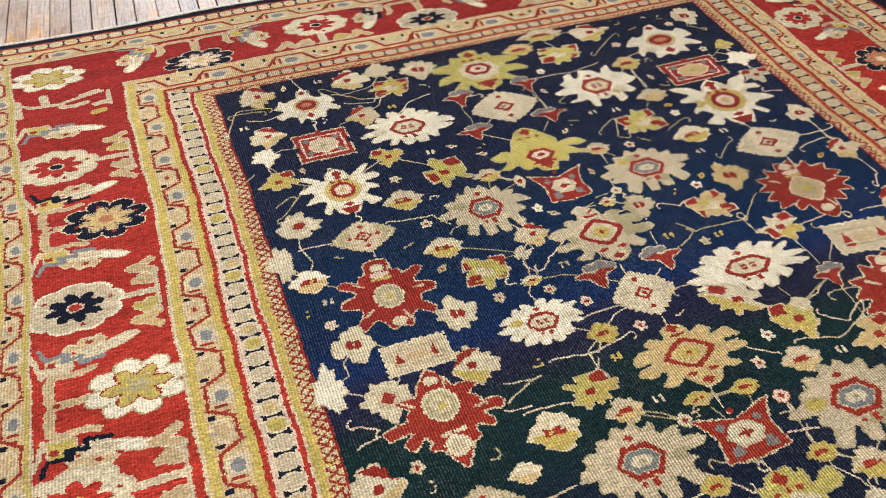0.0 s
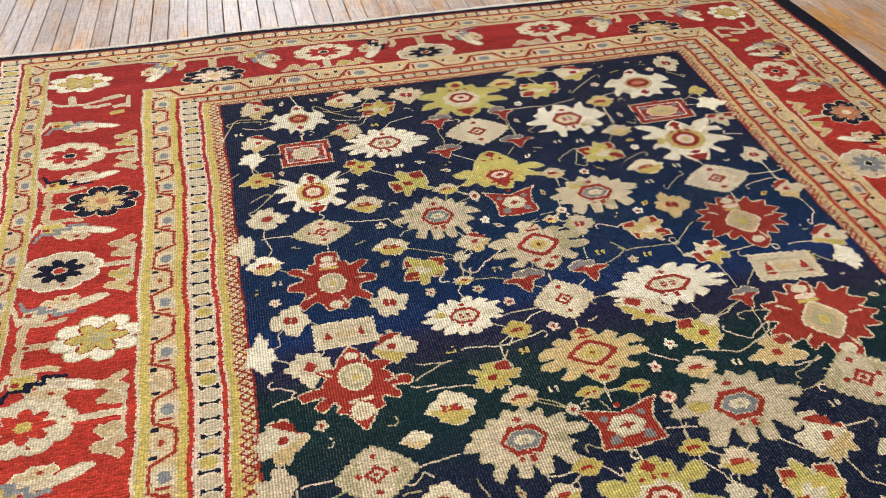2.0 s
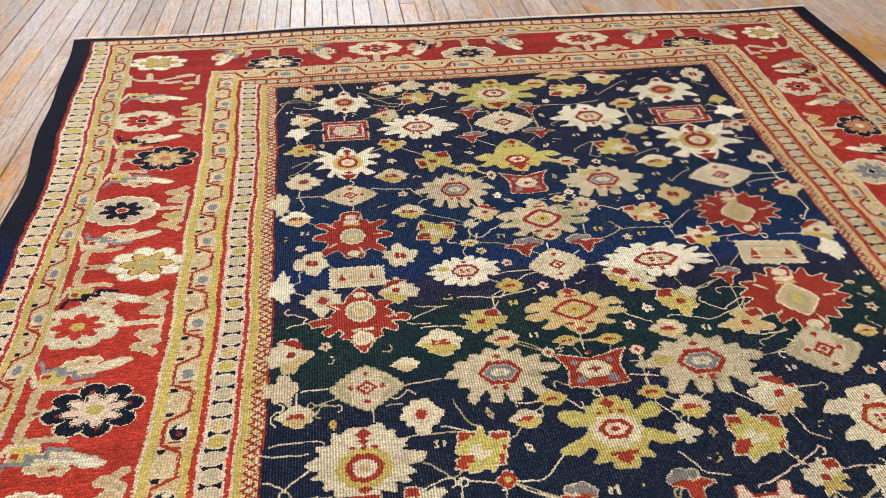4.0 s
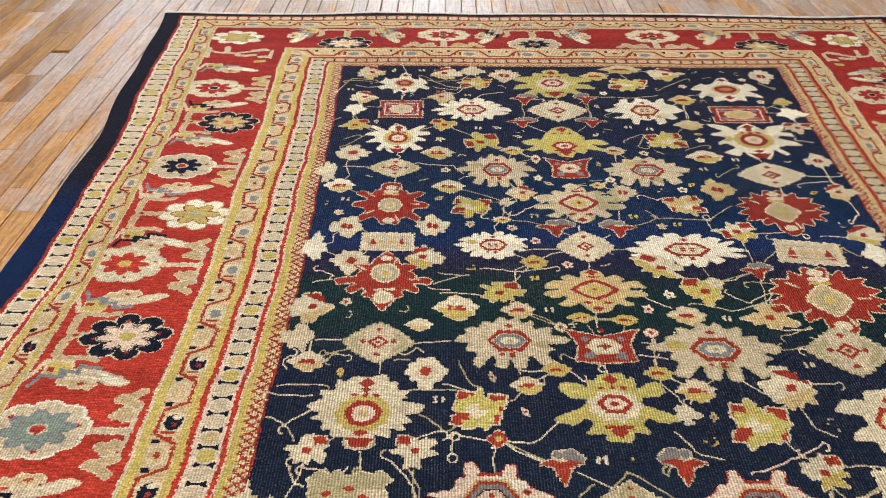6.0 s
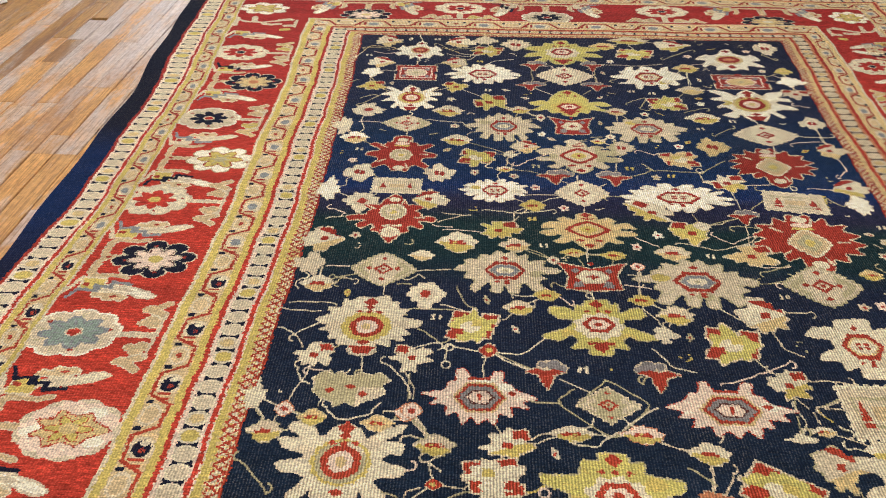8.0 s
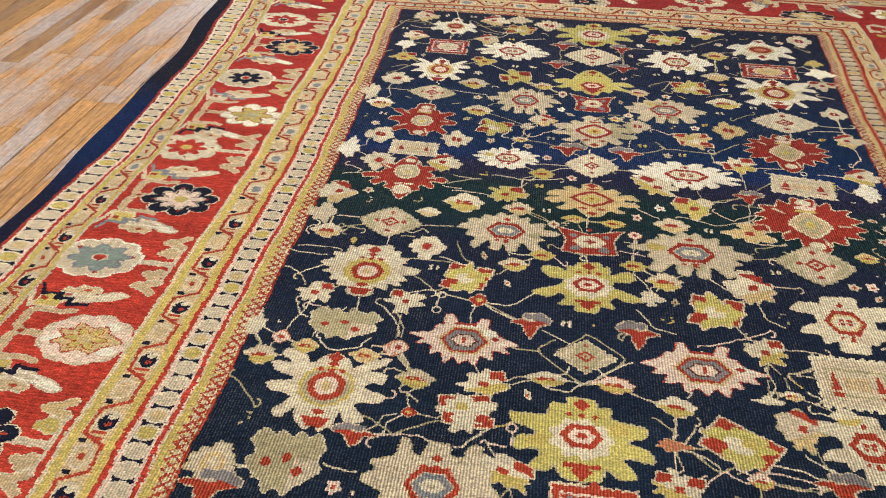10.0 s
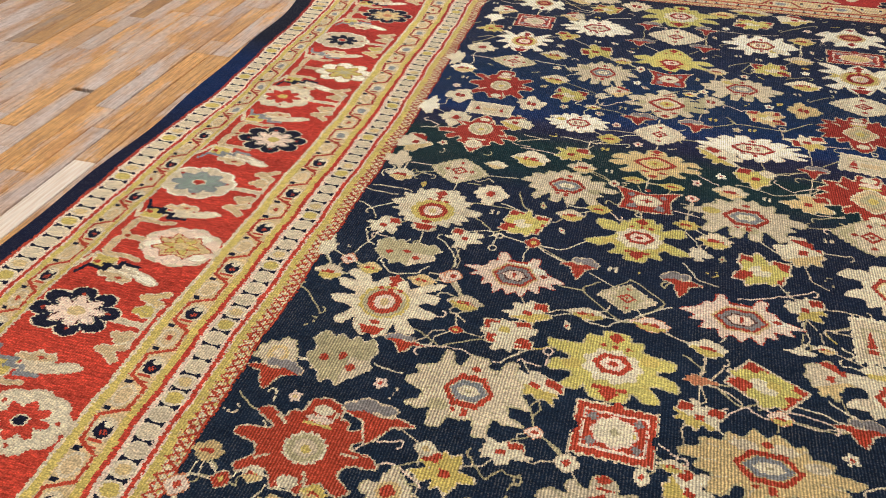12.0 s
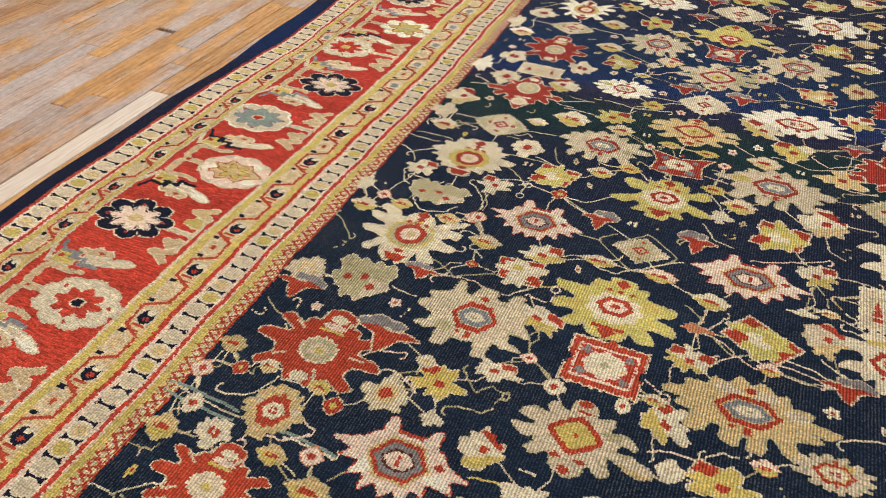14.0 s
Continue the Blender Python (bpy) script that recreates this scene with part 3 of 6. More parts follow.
ONION = [(0, 1.04), (0.20, 0.90), (0.40, 0.62), (0.52, 0.30), (0.56, 0.06), (0.78, 0.16), (1.02, 0.06), (1.02, -0.14), (0.84, -0.22), (0.70, -0.14), (0.86, -0.40), (1.0, -0.52), (0.88, -0.66),
         (0.60, -0.56), (0.50, -0.78), (0.25, -0.74), (0.15, -0.98), (0, -1.0)]
LUMPS = [(0, 1.0), (0.20, 1.0), (0.25, 0.78), (0.45, 0.82), (0.50, 0.54), (0.72, 0.48), (1.02, 0.44), (1.02, 0.20), (0.70, 0.14), (0.68, -0.04), (0.96, -0.12), (1.04, -0.38), (0.70, -0.30),
         (0.58, -0.45), (0.76, -0.72), (0.52, -0.78), (0.40, -0.60), (0.28, -0.88), (0, -0.96)]
WINGED = [(0, 0.90), (0.24, 0.82), (0.38, 0.52), (0.60, 0.76), (0.98, 0.88), (0.90, 0.66), (0.68, 0.48), (1.0, 0.42), (1.06, 0.24), (0.74, 0.20), (0.68, 0.05), (1.0, -0.10), (1.02, -0.28),
          (0.70, -0.24), (0.58, -0.40), (0.78, -0.74), (0.58, -0.84), (0.40, -0.52), (0.30, -0.86), (0.12, -1.02), (0, -0.85)]
BELL = [(0, 1.02), (0.14, 0.92), (0.24, 0.66), (0.38, 0.48), (0.62, 0.38), (0.70, 0.54), (0.98, 0.32), (1.02, 0.04), (0.74, -0.08), (0.98, -0.40), (0.90, -0.62), (0.64, -0.48), (0.50, -0.60),
        (0.44, -0.94), (0.22, -0.78), (0, -0.92)]
STARRY = [(0, 0.66), (0.20, 0.70), (0.28, 0.98), (0.42, 0.96), (0.44, 0.62), (0.60, 0.56), (0.72, 0.28), (1.08, 0.05), (0.80, -0.10), (0.92, -0.32), (0.60, -0.30), (0.62, -0.64), (0.40, -0.54),
          (0.30, -0.94), (0.15, -0.68), (0, -0.96)]
KNOBS = [(0, 0.95), (0.35, 0.90), (0.40, 0.62), (0.56, 0.66), (0.96, 0.62), (1.02, 0.30), (0.60, 0.20), (0.58, -0.10), (0.94, -0.16), (1.0, -0.48), (0.60, -0.45), (0.50, -0.72), (0.30, -0.62),
         (0.25, -0.98), (0, -0.92)]
CREST_UP = [(0, 1.0), (0.24, 0.94), (0.30, 0.66), (0.46, 0.62), (0.50, 0.42), (0.80, 0.58), (0.92, 0.46), (0.64, 0.26), (0.62, 0.12), (0.98, 0.06), (1.04, -0.12), (0.68, -0.20), (0.62, -0.40),
            (0.82, -0.62), (0.72, -0.78), (0.44, -0.58), (0.30, -0.72), (0.20, -0.90), (0, -0.80)]
CREST_DOWN = [(0, 1.0), (0.12, 0.86), (0.26, 0.72), (0.32, 0.50), (0.56, 0.52), (0.72, 0.46), (0.60, 0.33), (0.50, 0.28), (0.66, 0.20), (0.64, 0.08), (0.86, 0.06), (1.04, -0.04), (1.0, -0.18),
              (0.72, -0.12), (0.60, -0.16), (0.76, -0.34), (0.68, -0.46), (0.46, -0.30), (0.38, -0.44), (0.46, -0.58), (0.30, -0.62), (0.10, -0.86), (0, -1.04)]
CREST_WIDE = [(0, 0.85), (0.20, 0.92), (0.28, 0.66), (0.50, 0.82), (0.54, 0.54), (0.86, 0.58), (0.74, 0.36), (1.04, 0.20), (0.78, 0.10), (1.06, -0.10), (0.78, -0.18), (0.88, -0.42), (0.58, -0.34),
              (0.56, -0.62), (0.30, -0.52), (0.24, -0.80), (0.10, -1.0), (0, -1.0)]


def whole(half, u, v, loose):
    """Both halves of an outline, no two corners quite alike, the corners rounded off."""
    out = []
    for s, spots in ((1, half), (-1, half[-2:0:-1])):
        for x, y in spots:
            k = x * 3.1 + y * 7.7
            out.append((s * x * (1 + loose * 2 * (luck(u, v, k * s) - 0.5)), y + loose * (luck(v, u, k * s + 2) - 0.5)))
    soft = []
    for (x0, y0), (x1, y1) in zip(out, out[1:] + out[:1]):
        soft += [(0.86 * x0 + 0.14 * x1, 0.86 * y0 + 0.14 * y1), (0.14 * x0 + 0.86 * x1, 0.14 * y0 + 0.86 * y1)]
    return soft


def bloom(u, v, w, h, main, ring, core, eye, turn=0.0, shape=SCALLOP):
    start("palmette", f"{SAY[main]} palmette with a {SAY[ring]} ring")
    A = At(u, v, 0.93 * w, 0.93 * h, turn)
    other = PARTNER[main]
    # the notches between the lobes cut deep
    cut = 0.84 if shape is SCALLOP else 0.93
    spots = whole([(x * (cut if math.hypot(x, y) < 0.86 else 1.0), y * (cut if math.hypot(x, y) < 0.86 else 1.0)) for x, y in shape], u, v, 0.14 if main == "ivory" else 0.10)
    A.poly("rust" if main == "pink" else OUTLINE[main], spots, 0.020 if main == "pink" else 0.030)
    A.poly(main, spots)
    on_main = dye[A.sl] == COLOURS.index(main)
    # leaves of another dye lot inside the body
    for k in range(3):
        if luck(u, v, 20 + k) > 0.40:
            q = 6.28 * luck(u, v, 30 + k)
            spot = ((A.a - 0.66 * math.cos(q)) / 0.17) ** 2 + ((A.b - 0.58 * math.sin(q)) / 0.15) ** 2 < 1
            A.fill(spot & on_main, "yellow" if k == 0 and main in ("ivory", "tan") else other)
    A.fill((np.abs(np.sin(A.th * 5.5 + luck(u, v, 9))) < 0.09) & (A.r > 0.60) & (A.r < 0.82) & on_main, other)
    small = w < 0.10
    if shape in (DOME, WINGED) and not small:
        low = 0.0 if shape is WINGED else -0.10
        scallops(A, "yellow" if main != "ivory" else "camel", 12, 0.50, 0.08, 0, low)
        A.ell("olive" if main == "cream" and shape is WINGED else "yellow", 0, low, 0.42, 0.44)
        A.ell("rust", 0, low, 0.33, 0.35)
        A.ell("pink", 0, low, 0.21, 0.22)
        A.ell("camel", 0, low, 0.09, 0.11)
        A.dia("rust", 0, 0.74, 0.16, 0.15).dia("rust", 0, 0.56, 0.11, 0.09)
        for x in (-0.20, 0.0, 0.20):
            A.dia("rust", x, 0.40, 0.08, 0.06)
        A.poly("rust", [(-0.26, -0.74), (0.26, -0.74), (0.12, -0.98), (-0.12, -0.98)])
        A.dia("rust", 0, -0.62, 0.14, 0.09)
        return
    low = {"ONION": -0.30}.get("ONION" if shape is ONION else "", 0.06 if shape in (BATWING, LUMPS) else 0.02)
    if shape in (ONION, BATWING, LUMPS):
        lump_at = (A.a / 0.46) ** 2 + ((A.b - low + 0.06) / 0.46) ** 2 < 1 + 0.16 * np.cos(9 * A.th)
        A.fill(lump_at & on_main, "cream" if shape is not ONION else "yellow")
        A.hexa("rust", 0, low, 0.33, 0.27)
        A.hexa("pink", 0, low, 0.22, 0.17)
        A.ell("rust", 0, low, 0.08, 0.07)
        A.dia("rust", 0, 0.82, 0.14, 0.16)
        for x in (-0.20, 0.0, 0.20):
            A.dia("rust", x, 0.55, 0.07, 0.06)
        A.rect("rust", 0, -0.62, 0.26, 0.05).dia("rust", 0, -0.74, 0.16, 0.20)
        return
    if shape is CURLS:
        A.dia("rust", 0, low, 0.47, 0.50, 1.25)
        A.dia(core, 0, low, 0.35, 0.36, 1.25)
        A.dia("yellow", 0, low, 0.20, 0.20, 1.4)
        A.dia("rust", 0, low, 0.06, 0.07)
        A.dia("rust", 0, 0.86, 0.14, 0.14).rect("rust", 0.02, 0.64, 0.14, 0.04)
        A.dia("rust", 0, -0.86, 0.12, 0.12)
        for x in (-1, 1):
            A.dia("rust", x * 0.20, -0.58, 0.12, 0.07)
        return
    if shape is BELL:
        A.ell("camel", 0, 0.02, 0.42, 0.40)
        A.ell("rust", 0, 0.04, 0.34, 0.28)
        A.ell("salmon", 0, 0.04, 0.20, 0.13)
        A.rect("rust", 0, -0.18, 0.13, 0.06)
        A.dia("rust", 0, 0.80, 0.13, 0.13).dia("rust", 0, -0.60, 0.14, 0.18)
        return
    if shape is STARRY:
        A.hexa("camel", 0, 0.0, 0.50, 0.52).hexa("rust", 0, 0.0, 0.45, 0.46)
        A.hexa("grey", 0, 0.0, 0.38, 0.37).hexa("brown", 0, 0.0, 0.27, 0.25).hexa("pink", 0, 0.0, 0.23, 0.20)
        A.rect("rust", 0, 0.0, 0.03, 0.12)
        A.dia("rust", 0.58, 0.16, 0.10, 0.10).rect("rust", -0.02, 0.66, 0.20, 0.05)
        return
    # a flat six-sided ring, as most of the flowers have
    g = 1.0 if not small else 1.25
    rim = np.abs(np.sin(A.th * 7)) * 0.05
    a, b = np.abs(A.a) / (0.42 * g), np.abs(A.b - low) / (0.40 * g)
    A.fill((b < 1 + rim) & (a + 0.5 * b < 1 + rim), "rust")
    inner = main if core in ("sky", "grey") else core
    A.hexa(inner, 0, low, 0.34 * g, 0.28 * g)
    if core in ("sky", "grey"):
        A.hexa(core, 0, low, 0.31 * g, 0.25 * g)
        A.hexa("cream", 0, low, 0.20 * g, 0.14 * g)
        A.rect("olive", 0, low, 0.05, 0.04)
    else:
        A.hexa("cream", 0, low, 0.29 * g, 0.22 * g)
        for x, y in ((-0.08, 0.06), (0.08, 0.06), (-0.08, -0.06), (0.08, -0.06)):
            A.rect("rust", x, low + y, 0.055, 0.045)
    A.dia("rust", 0, 0.62, 0.09, 0.10)
    A.rect("rust", 0.04, -0.52, 0.05, 0.10).dia("rust", -0.16, -0.50, 0.06, 0.06)


def facing(u):
    """Which way a small flower faces: towards the nearest upright axis of the pattern."""
    return 1 if min((abs(u - c), c) for c in (0.272, 0.932, 1.66))[1] > u else -1


def bud(u, v, w, h, main, heart, turn=0.0):
    start("small_flower", f"small {SAY[main]} flower with a {SAY[heart]} heart")
    A = At(u, v, 0.94 * w, 0.94 * h, turn)
    s = facing(u)
    rim = OUTLINE.get(main, "tan")
    if w < 0.034:
        A.dia(rim, 0, 0, 1.12, 1.16, 1.3).dia(main, 0, 0, 1.0, 1.0, 1.3)
        A.dia(heart if heart != main else "yellow", 0, 0, 0.45, 0.45)
        return
    if w > 1.22 * h:
        body = [(-1.06, -0.06), (-0.72, 0.40), (-0.42, 0.52), (-0.36, 0.80), (0.04, 0.96), (0.34, 0.74), (0.62, 0.66), (0.70, 0.34), (1.06, 0.12),
                (0.78, -0.16), (0.84, -0.48), (0.50, -0.62), (0.40, -0.88), (0.06, -0.96), (-0.26, -0.72), (-0.52, -0.64), (-0.58, -0.32)]
        A.poly(rim, body, 0.06).poly(main, body)
        lower = main if main in ("rust", "lime") else "yellow" if luck(u, v, 6) > 0.30 else "camel"
        A.fill((A.b < -0.12 + 0.22 * s * A.a) & (A.r < 0.86) & (dye[A.sl] == COLOURS.index(main)), lower)
        mark = heart if heart != main else "rust"
        A.rect(mark, 0.06 * s, 0.0, 0.34, 0.19).rect(mark, -0.34 * s, -0.10, 0.14, 0.10)
        if luck(u, v, 7) > 0.5:
            A.rect("yellow", 0.12 * s, 0.0, 0.10, 0.09)
        return
    lump(A, rim, 1.07, 0.10, u, v)
    lump(A, main, 0.98, 0.10, u, v)
    kind = luck(u, v, 3)
    on = dye[A.sl] == COLOURS.index(main)
    if kind < 0.45 and main in ("cream", "ivory", "tan", "camel"):
        A.fill((A.b < -0.38 + 0.4 * s * A.a) & on, "yellow" if main != "tan" and luck(u, v, 6) > 0.35 else "camel")
        if heart == "rust" and w > 0.042:
            A.fill((A.b > 0.66 - 0.5 * s * A.a) & (A.r < 1.0) & (A.r > 0.60) & (piece[A.sl] == NOW[0]), "rust")
        A.rect(heart, 0.12 * s, 0.02, 0.21, 0.19)
    elif kind < 0.75:
        A.dia(heart, -0.18, 0.04, 0.24, 0.30, 1.5).dia(heart, 0.18, -0.04, 0.24, 0.30, 1.5)
        A.fill((A.a * s > 0.45) & on, OUTLINE.get(main, "tan") if luck(u, v, 8) > 0.5 else main)
        A.rect(main, 0, 0.0, 0.05, 0.10)
    else:
        A.ell("camel" if main == "tan" else "tan", 0, 0, 0.56, 0.56)
        A.dia(heart, 0.05 * s, 0.04, 0.32, 0.34, 1.6)


def blob(u, v, w, h, main, turn=0.0):
    start("leaf", f"plain {SAY[main]} leaf")
    A = At(u, v, w, h, turn)
    lump(A, "tan", 1.06, 0.14, u, v)
    lump(A, main, 0.96, 0.14, u, v)


def olive(u, v, w, h, main, spot, turn=0.0):
    start("small_palmette", "olive palmette with red spots")
    A = At(u, v, w, h, turn)
    shield = whole([(0, 0.66), (0.28, 0.92), (0.50, 0.72), (0.74, 0.92), (1.0, 0.50), (0.82, 0.16), (0.98, -0.16), (0.70, -0.52), (0.42, -0.62), (0.26, -0.94), (0, -0.72)], u, v, 0.10)
    A.poly("cream", shield, 0.04).poly(main, shield)
    A.fill((A.a > 0.25) & (A.b < 0.1) & (dye[A.sl] == COLOURS.index(main)), "tan")
    for x, y in ((0.04, 0.10), (-0.48, -0.10), (0.42, -0.26)):
        A.dia(spot, x, y, 0.14, 0.15, 1.3)


def lozenge(u, v, w, h, main, heart, turn=0.0):
    start("lozenge", f"{SAY[main]} lozenge with a red heart")
    A = At(u, v, w, h, turn)
    p = 1.0 if main == "olive" else 1.22
    saw = 0.12 * np.abs(np.sin(A.th * 13 + luck(u, v)))
    d = np.abs(A.a) ** p + np.abs(A.b) ** p
    A.fill(d < 1.04 + saw, OUTLINE[main])
    A.fill(d < 0.93 + saw, main)
    A.fill((d < 0.9) & (np.abs(A.a) > 0.42), PARTNER[main])
    A.fill((d < 0.62) & (A.b < 0.1), main)
    A.dia(heart, rx=0.34, ry=0.36)
    A.dia(main, rx=0.20, ry=0.20)
    A.rect(heart, 0, 0, 0.07, 0.08)
    A.dia(heart, 0, 0.68, 0.12, 0.13).dia(heart, 0, -0.66, 0.12, 0.12)
    if main == "tan":
        A.dia(heart, -0.46, 0.02, 0.10, 0.14).dia(heart, 0.46, 0.02, 0.10, 0.14)


def tile(u, v, w, h, main, core, turn=0.0):
    start("square_flower", "red square flower with a pale heart")
    A = At(u, v, w, h, turn)
    saw = 0.05 * np.abs(np.sin(A.a * 14))
    A.fill((np.abs(A.a) < 1.06) & (np.abs(A.b) < 1.04 + saw), "tan")
    A.fill((np.abs(A.a) < 1.0) & (np.abs(A.b) < 0.96 + saw), main)
    A.rect("pink", rx=0.82, ry=0.76)
    A.rect(main, rx=0.76, ry=0.66)
    for x in (-1, 1):
        for y in (-1, 1):
            A.dia("grey", x * 0.58, y * 0.48, 0.15, 0.20)
        A.dia("navy", x * 1.0, 0.0, 0.10, 0.30)
    scallops(A, "pink", 8, 0.60, 0.14)
    scallops(A, core, 8, 0.52, 0.14)
    A.dia("olive", rx=0.16, ry=0.16)
    A.dia("rust", 0, 1.06, 0.14, 0.18)


def plaque(u, v, w, h, main, spot, turn=0.0):
    start("square_flower", "tan square flower with red spots")
    A = At(u, v, w, h, turn)
    saw = 0.13 * np.abs(np.sin(A.a * 12 + 0.6))
    side = 0.07 * np.abs(np.sin(A.b * 8))
    A.fill((np.abs(A.a) < 1.03 + side) & (np.abs(A.b) < 1.0 + saw), "cream")
    A.fill((np.abs(A.a) < 0.95 + side) & (np.abs(A.b) < 0.86 + saw), main)
    A.rect("olive", rx=0.78, ry=0.58).rect(main, rx=0.73, ry=0.48)
    for x in (-0.58, 0.58):
        A.fill((np.abs(A.a - x) < 0.16 * (0.5 - A.b)) & (A.b > -0.32) & (A.b < 0.42), spot)
    A.rect("straw", 0, -0.04, 0.34, 0.26)
    if u > 1.0:
        A.rect(spot, -0.56, -0.52, 0.14, 0.10).rect(spot, 0.66, -0.54, 0.12, 0.08)


def star(u, v, w, h, main, core, turn=0.0):
    start("star_flower", "red star flower with a cream heart")
    A = At(u, v, w, h, turn)
    for colour, g in (("tan", 0.06), (main, 0.0)):
        a, b = np.abs(A.a), np.abs(A.b)
        A.fill((a < 0.78 + g + 0.24 * np.maximum(A.b, -0.4) ** 2 + 0.10 * b) & (A.b < 0.62 + g + 0.38 * a) & (A.b > -0.92 - g + 0.14 * a), colour)
    for x in (-1, 1):
        A.poly("grey", [(x * 0.36, -0.24), (x * 0.62, -0.36), (x * 0.66, -0.70), (x * 0.30, -0.66)])
        A.dia("grey", x * 0.56, 0.48, 0.15, 0.20)
    A.hexa("tan", 0, 0.04, 0.58, 0.46)
    A.hexa(core, 0, 0.04, 0.51, 0.38)
    A.rect("rust", 0, 0.04, 0.20, 0.06).dia("rust", 0, 0.04, 0.10, 0.24)
    A.dia("rust", 0, 1.02, 0.12, 0.16)


def crest(u, v, w, h, main, core, turn=0.0, shape=CREST_UP):
    start("red_palmette", "rust-red palmette with curled arms and olive heart")
    A = At(u, v, 0.95 * w, 0.95 * h * 1.18, turn)
    spots = whole([(x * (0.98 if math.hypot(x, y) < 0.80 else 1.05), y * (0.98 if math.hypot(x, y) < 0.80 else 1.02)) for x, y in shape], u, v, 0.05)
    A.poly("tan", spots, 0.035)
    A.poly(main, spots)
    A.fill((np.abs(np.sin(A.th * 2.5)) < 0.10) & (A.r > 0.52) & (A.r < 0.80) & (dye[A.sl] == COLOURS.index(main)), "tan")
    big = 0.40 if shape is CREST_WIDE else 0.34
    low = {0: -0.06, 1: 0.22, 2: -0.04}[(CREST_UP, CREST_DOWN, CREST_WIDE).index(shape)]
    if shape is CREST_WIDE:
        saw = 0.08 * np.abs(np.sin(A.th * 6))
        d = np.abs(A.a / big) ** 1.25 + np.abs((A.b - low) / (big + 0.04)) ** 1.25
        A.fill(d < 1.06 + saw, "cream").fill(d < 0.90 + saw, "straw").fill(d < 0.55, core).fill(d < 0.22, "yellow")
    else:
        scallops(A, "cream", 15, big, 0.12, 0, low)
        scallops(A, core, 15, big - 0.05, 0.12, 0, low)
        A.ell("tan", 0.0, low, 0.18, 0.18).ell("yellow", 0.02, low - 0.02, 0.08, 0.08)
    if shape is CREST_DOWN:
        A.ell("cream", 0, -0.60, 0.22, 0.20).ell("tan", 0, -0.60, 0.14, 0.12)
        A.rect("cream", -0.12, -0.36, 0.10, 0.04).rect("cream", 0.14, -0.34, 0.10, 0.04)
        A.ell("cream", 0, 0.74, 0.14, 0.10)
    else:
        A.ell("cream", 0, 0.76, 0.16, 0.11).ell("pink", 0, 0.56, 0.22, 0.08).rect("yellow", 0, 0.44, 0.22, 0.04)
        A.ell("cream", 0, -0.74, 0.16, 0.12)


def mixed(u, v, w, h, main, second, turn=0.0):
    start("two_tone_flower", f"{SAY[main]} and {SAY[second]} flower")
    A = At(u, v, 0.91 * w, 0.91 * h, turn)
    s = facing(u)
    pale, red = (second, main) if main == "rust" else (main, second if second == "rust" else "rust")
    blocks = ((-0.64, 0.54, 0.34, 0.30), (0.62, 0.56, 0.34, 0.30), (-0.70 * s, -0.16, 0.22, 0.42), (0.58 * s, -0.62, 0.34, 0.20))
    cut = 4 if main == "rust" else 1 + int(luck(u, v, 5) * 1.9) if second == "rust" else 1
    pick = blocks[:cut] if main == "rust" or s < 0 else blocks[1:1 + cut]
    lean = 0.22 * s
    for colour, g in (("tan", 0.09), (None, 0.0)):
        for x, y, rx, ry in pick:
            A.fill((np.abs(A.a - x + lean * A.b) < rx + g) & (np.abs(A.b - y - lean * A.a * 0.6) < ry + g), colour or red)
        lump(A, colour or pale, 0.86 + g, 0.18, u, v, 0.04)
    if main != "rust":
        A.fill((A.b < -0.22 + 0.5 * s * A.a) & (dye[A.sl] == COLOURS.index(pale)), "yellow" if pale in ("cream", "lime") and luck(u, v, 6) > 0.4 else pale)
        for x, y, rx, ry in pick:
            A.fill((np.abs(A.a - x + lean * A.b) < rx * 0.9) & (np.abs(A.b - y - lean * A.a * 0.6) < ry * 0.8), red)
        A.rect("rust", -0.06 * s, -0.05, 0.20, 0.18)
    else:
        A.ell("cream", 0.06 * s, -0.02, 0.44, 0.34)
        A.rect("yellow", -0.20 * s, 0.24, 0.22, 0.20)
        A.fill((np.abs(A.a - 0.62 * s) < 0.26) & (np.abs(A.b + 0.30) < 0.18), red)


def wings(u, v, w, h, main, second, turn=0.0):
    start("winged_leaf", "rust-red and grey winged leaf")
    A = At(u, v, w, h, turn)
    s = facing(u)
    bird = [(-1.05, 0.16), (-0.46, 0.36), (0.0, 0.22), (0.44, 0.40), (1.05, 0.20), (0.42, -0.06), (0.26, -0.60), (0.10, -1.05), (-0.12, -0.70), (-0.36, -0.08)]
    for colour, g in (("tan", 0.08), (None, 0.0)):
        A.ell(colour or second, s * 0.46, 0.64, 0.36 + g, 0.32 + g).ell(colour or second, s * 0.86, 0.42, 0.26 + g, 0.26 + g)
        A.ell(colour or second, -s * 0.10, 0.62, 0.26 + g, 0.24 + g)
        A.poly(colour or main, [(s * x, y) for x, y in bird], g)


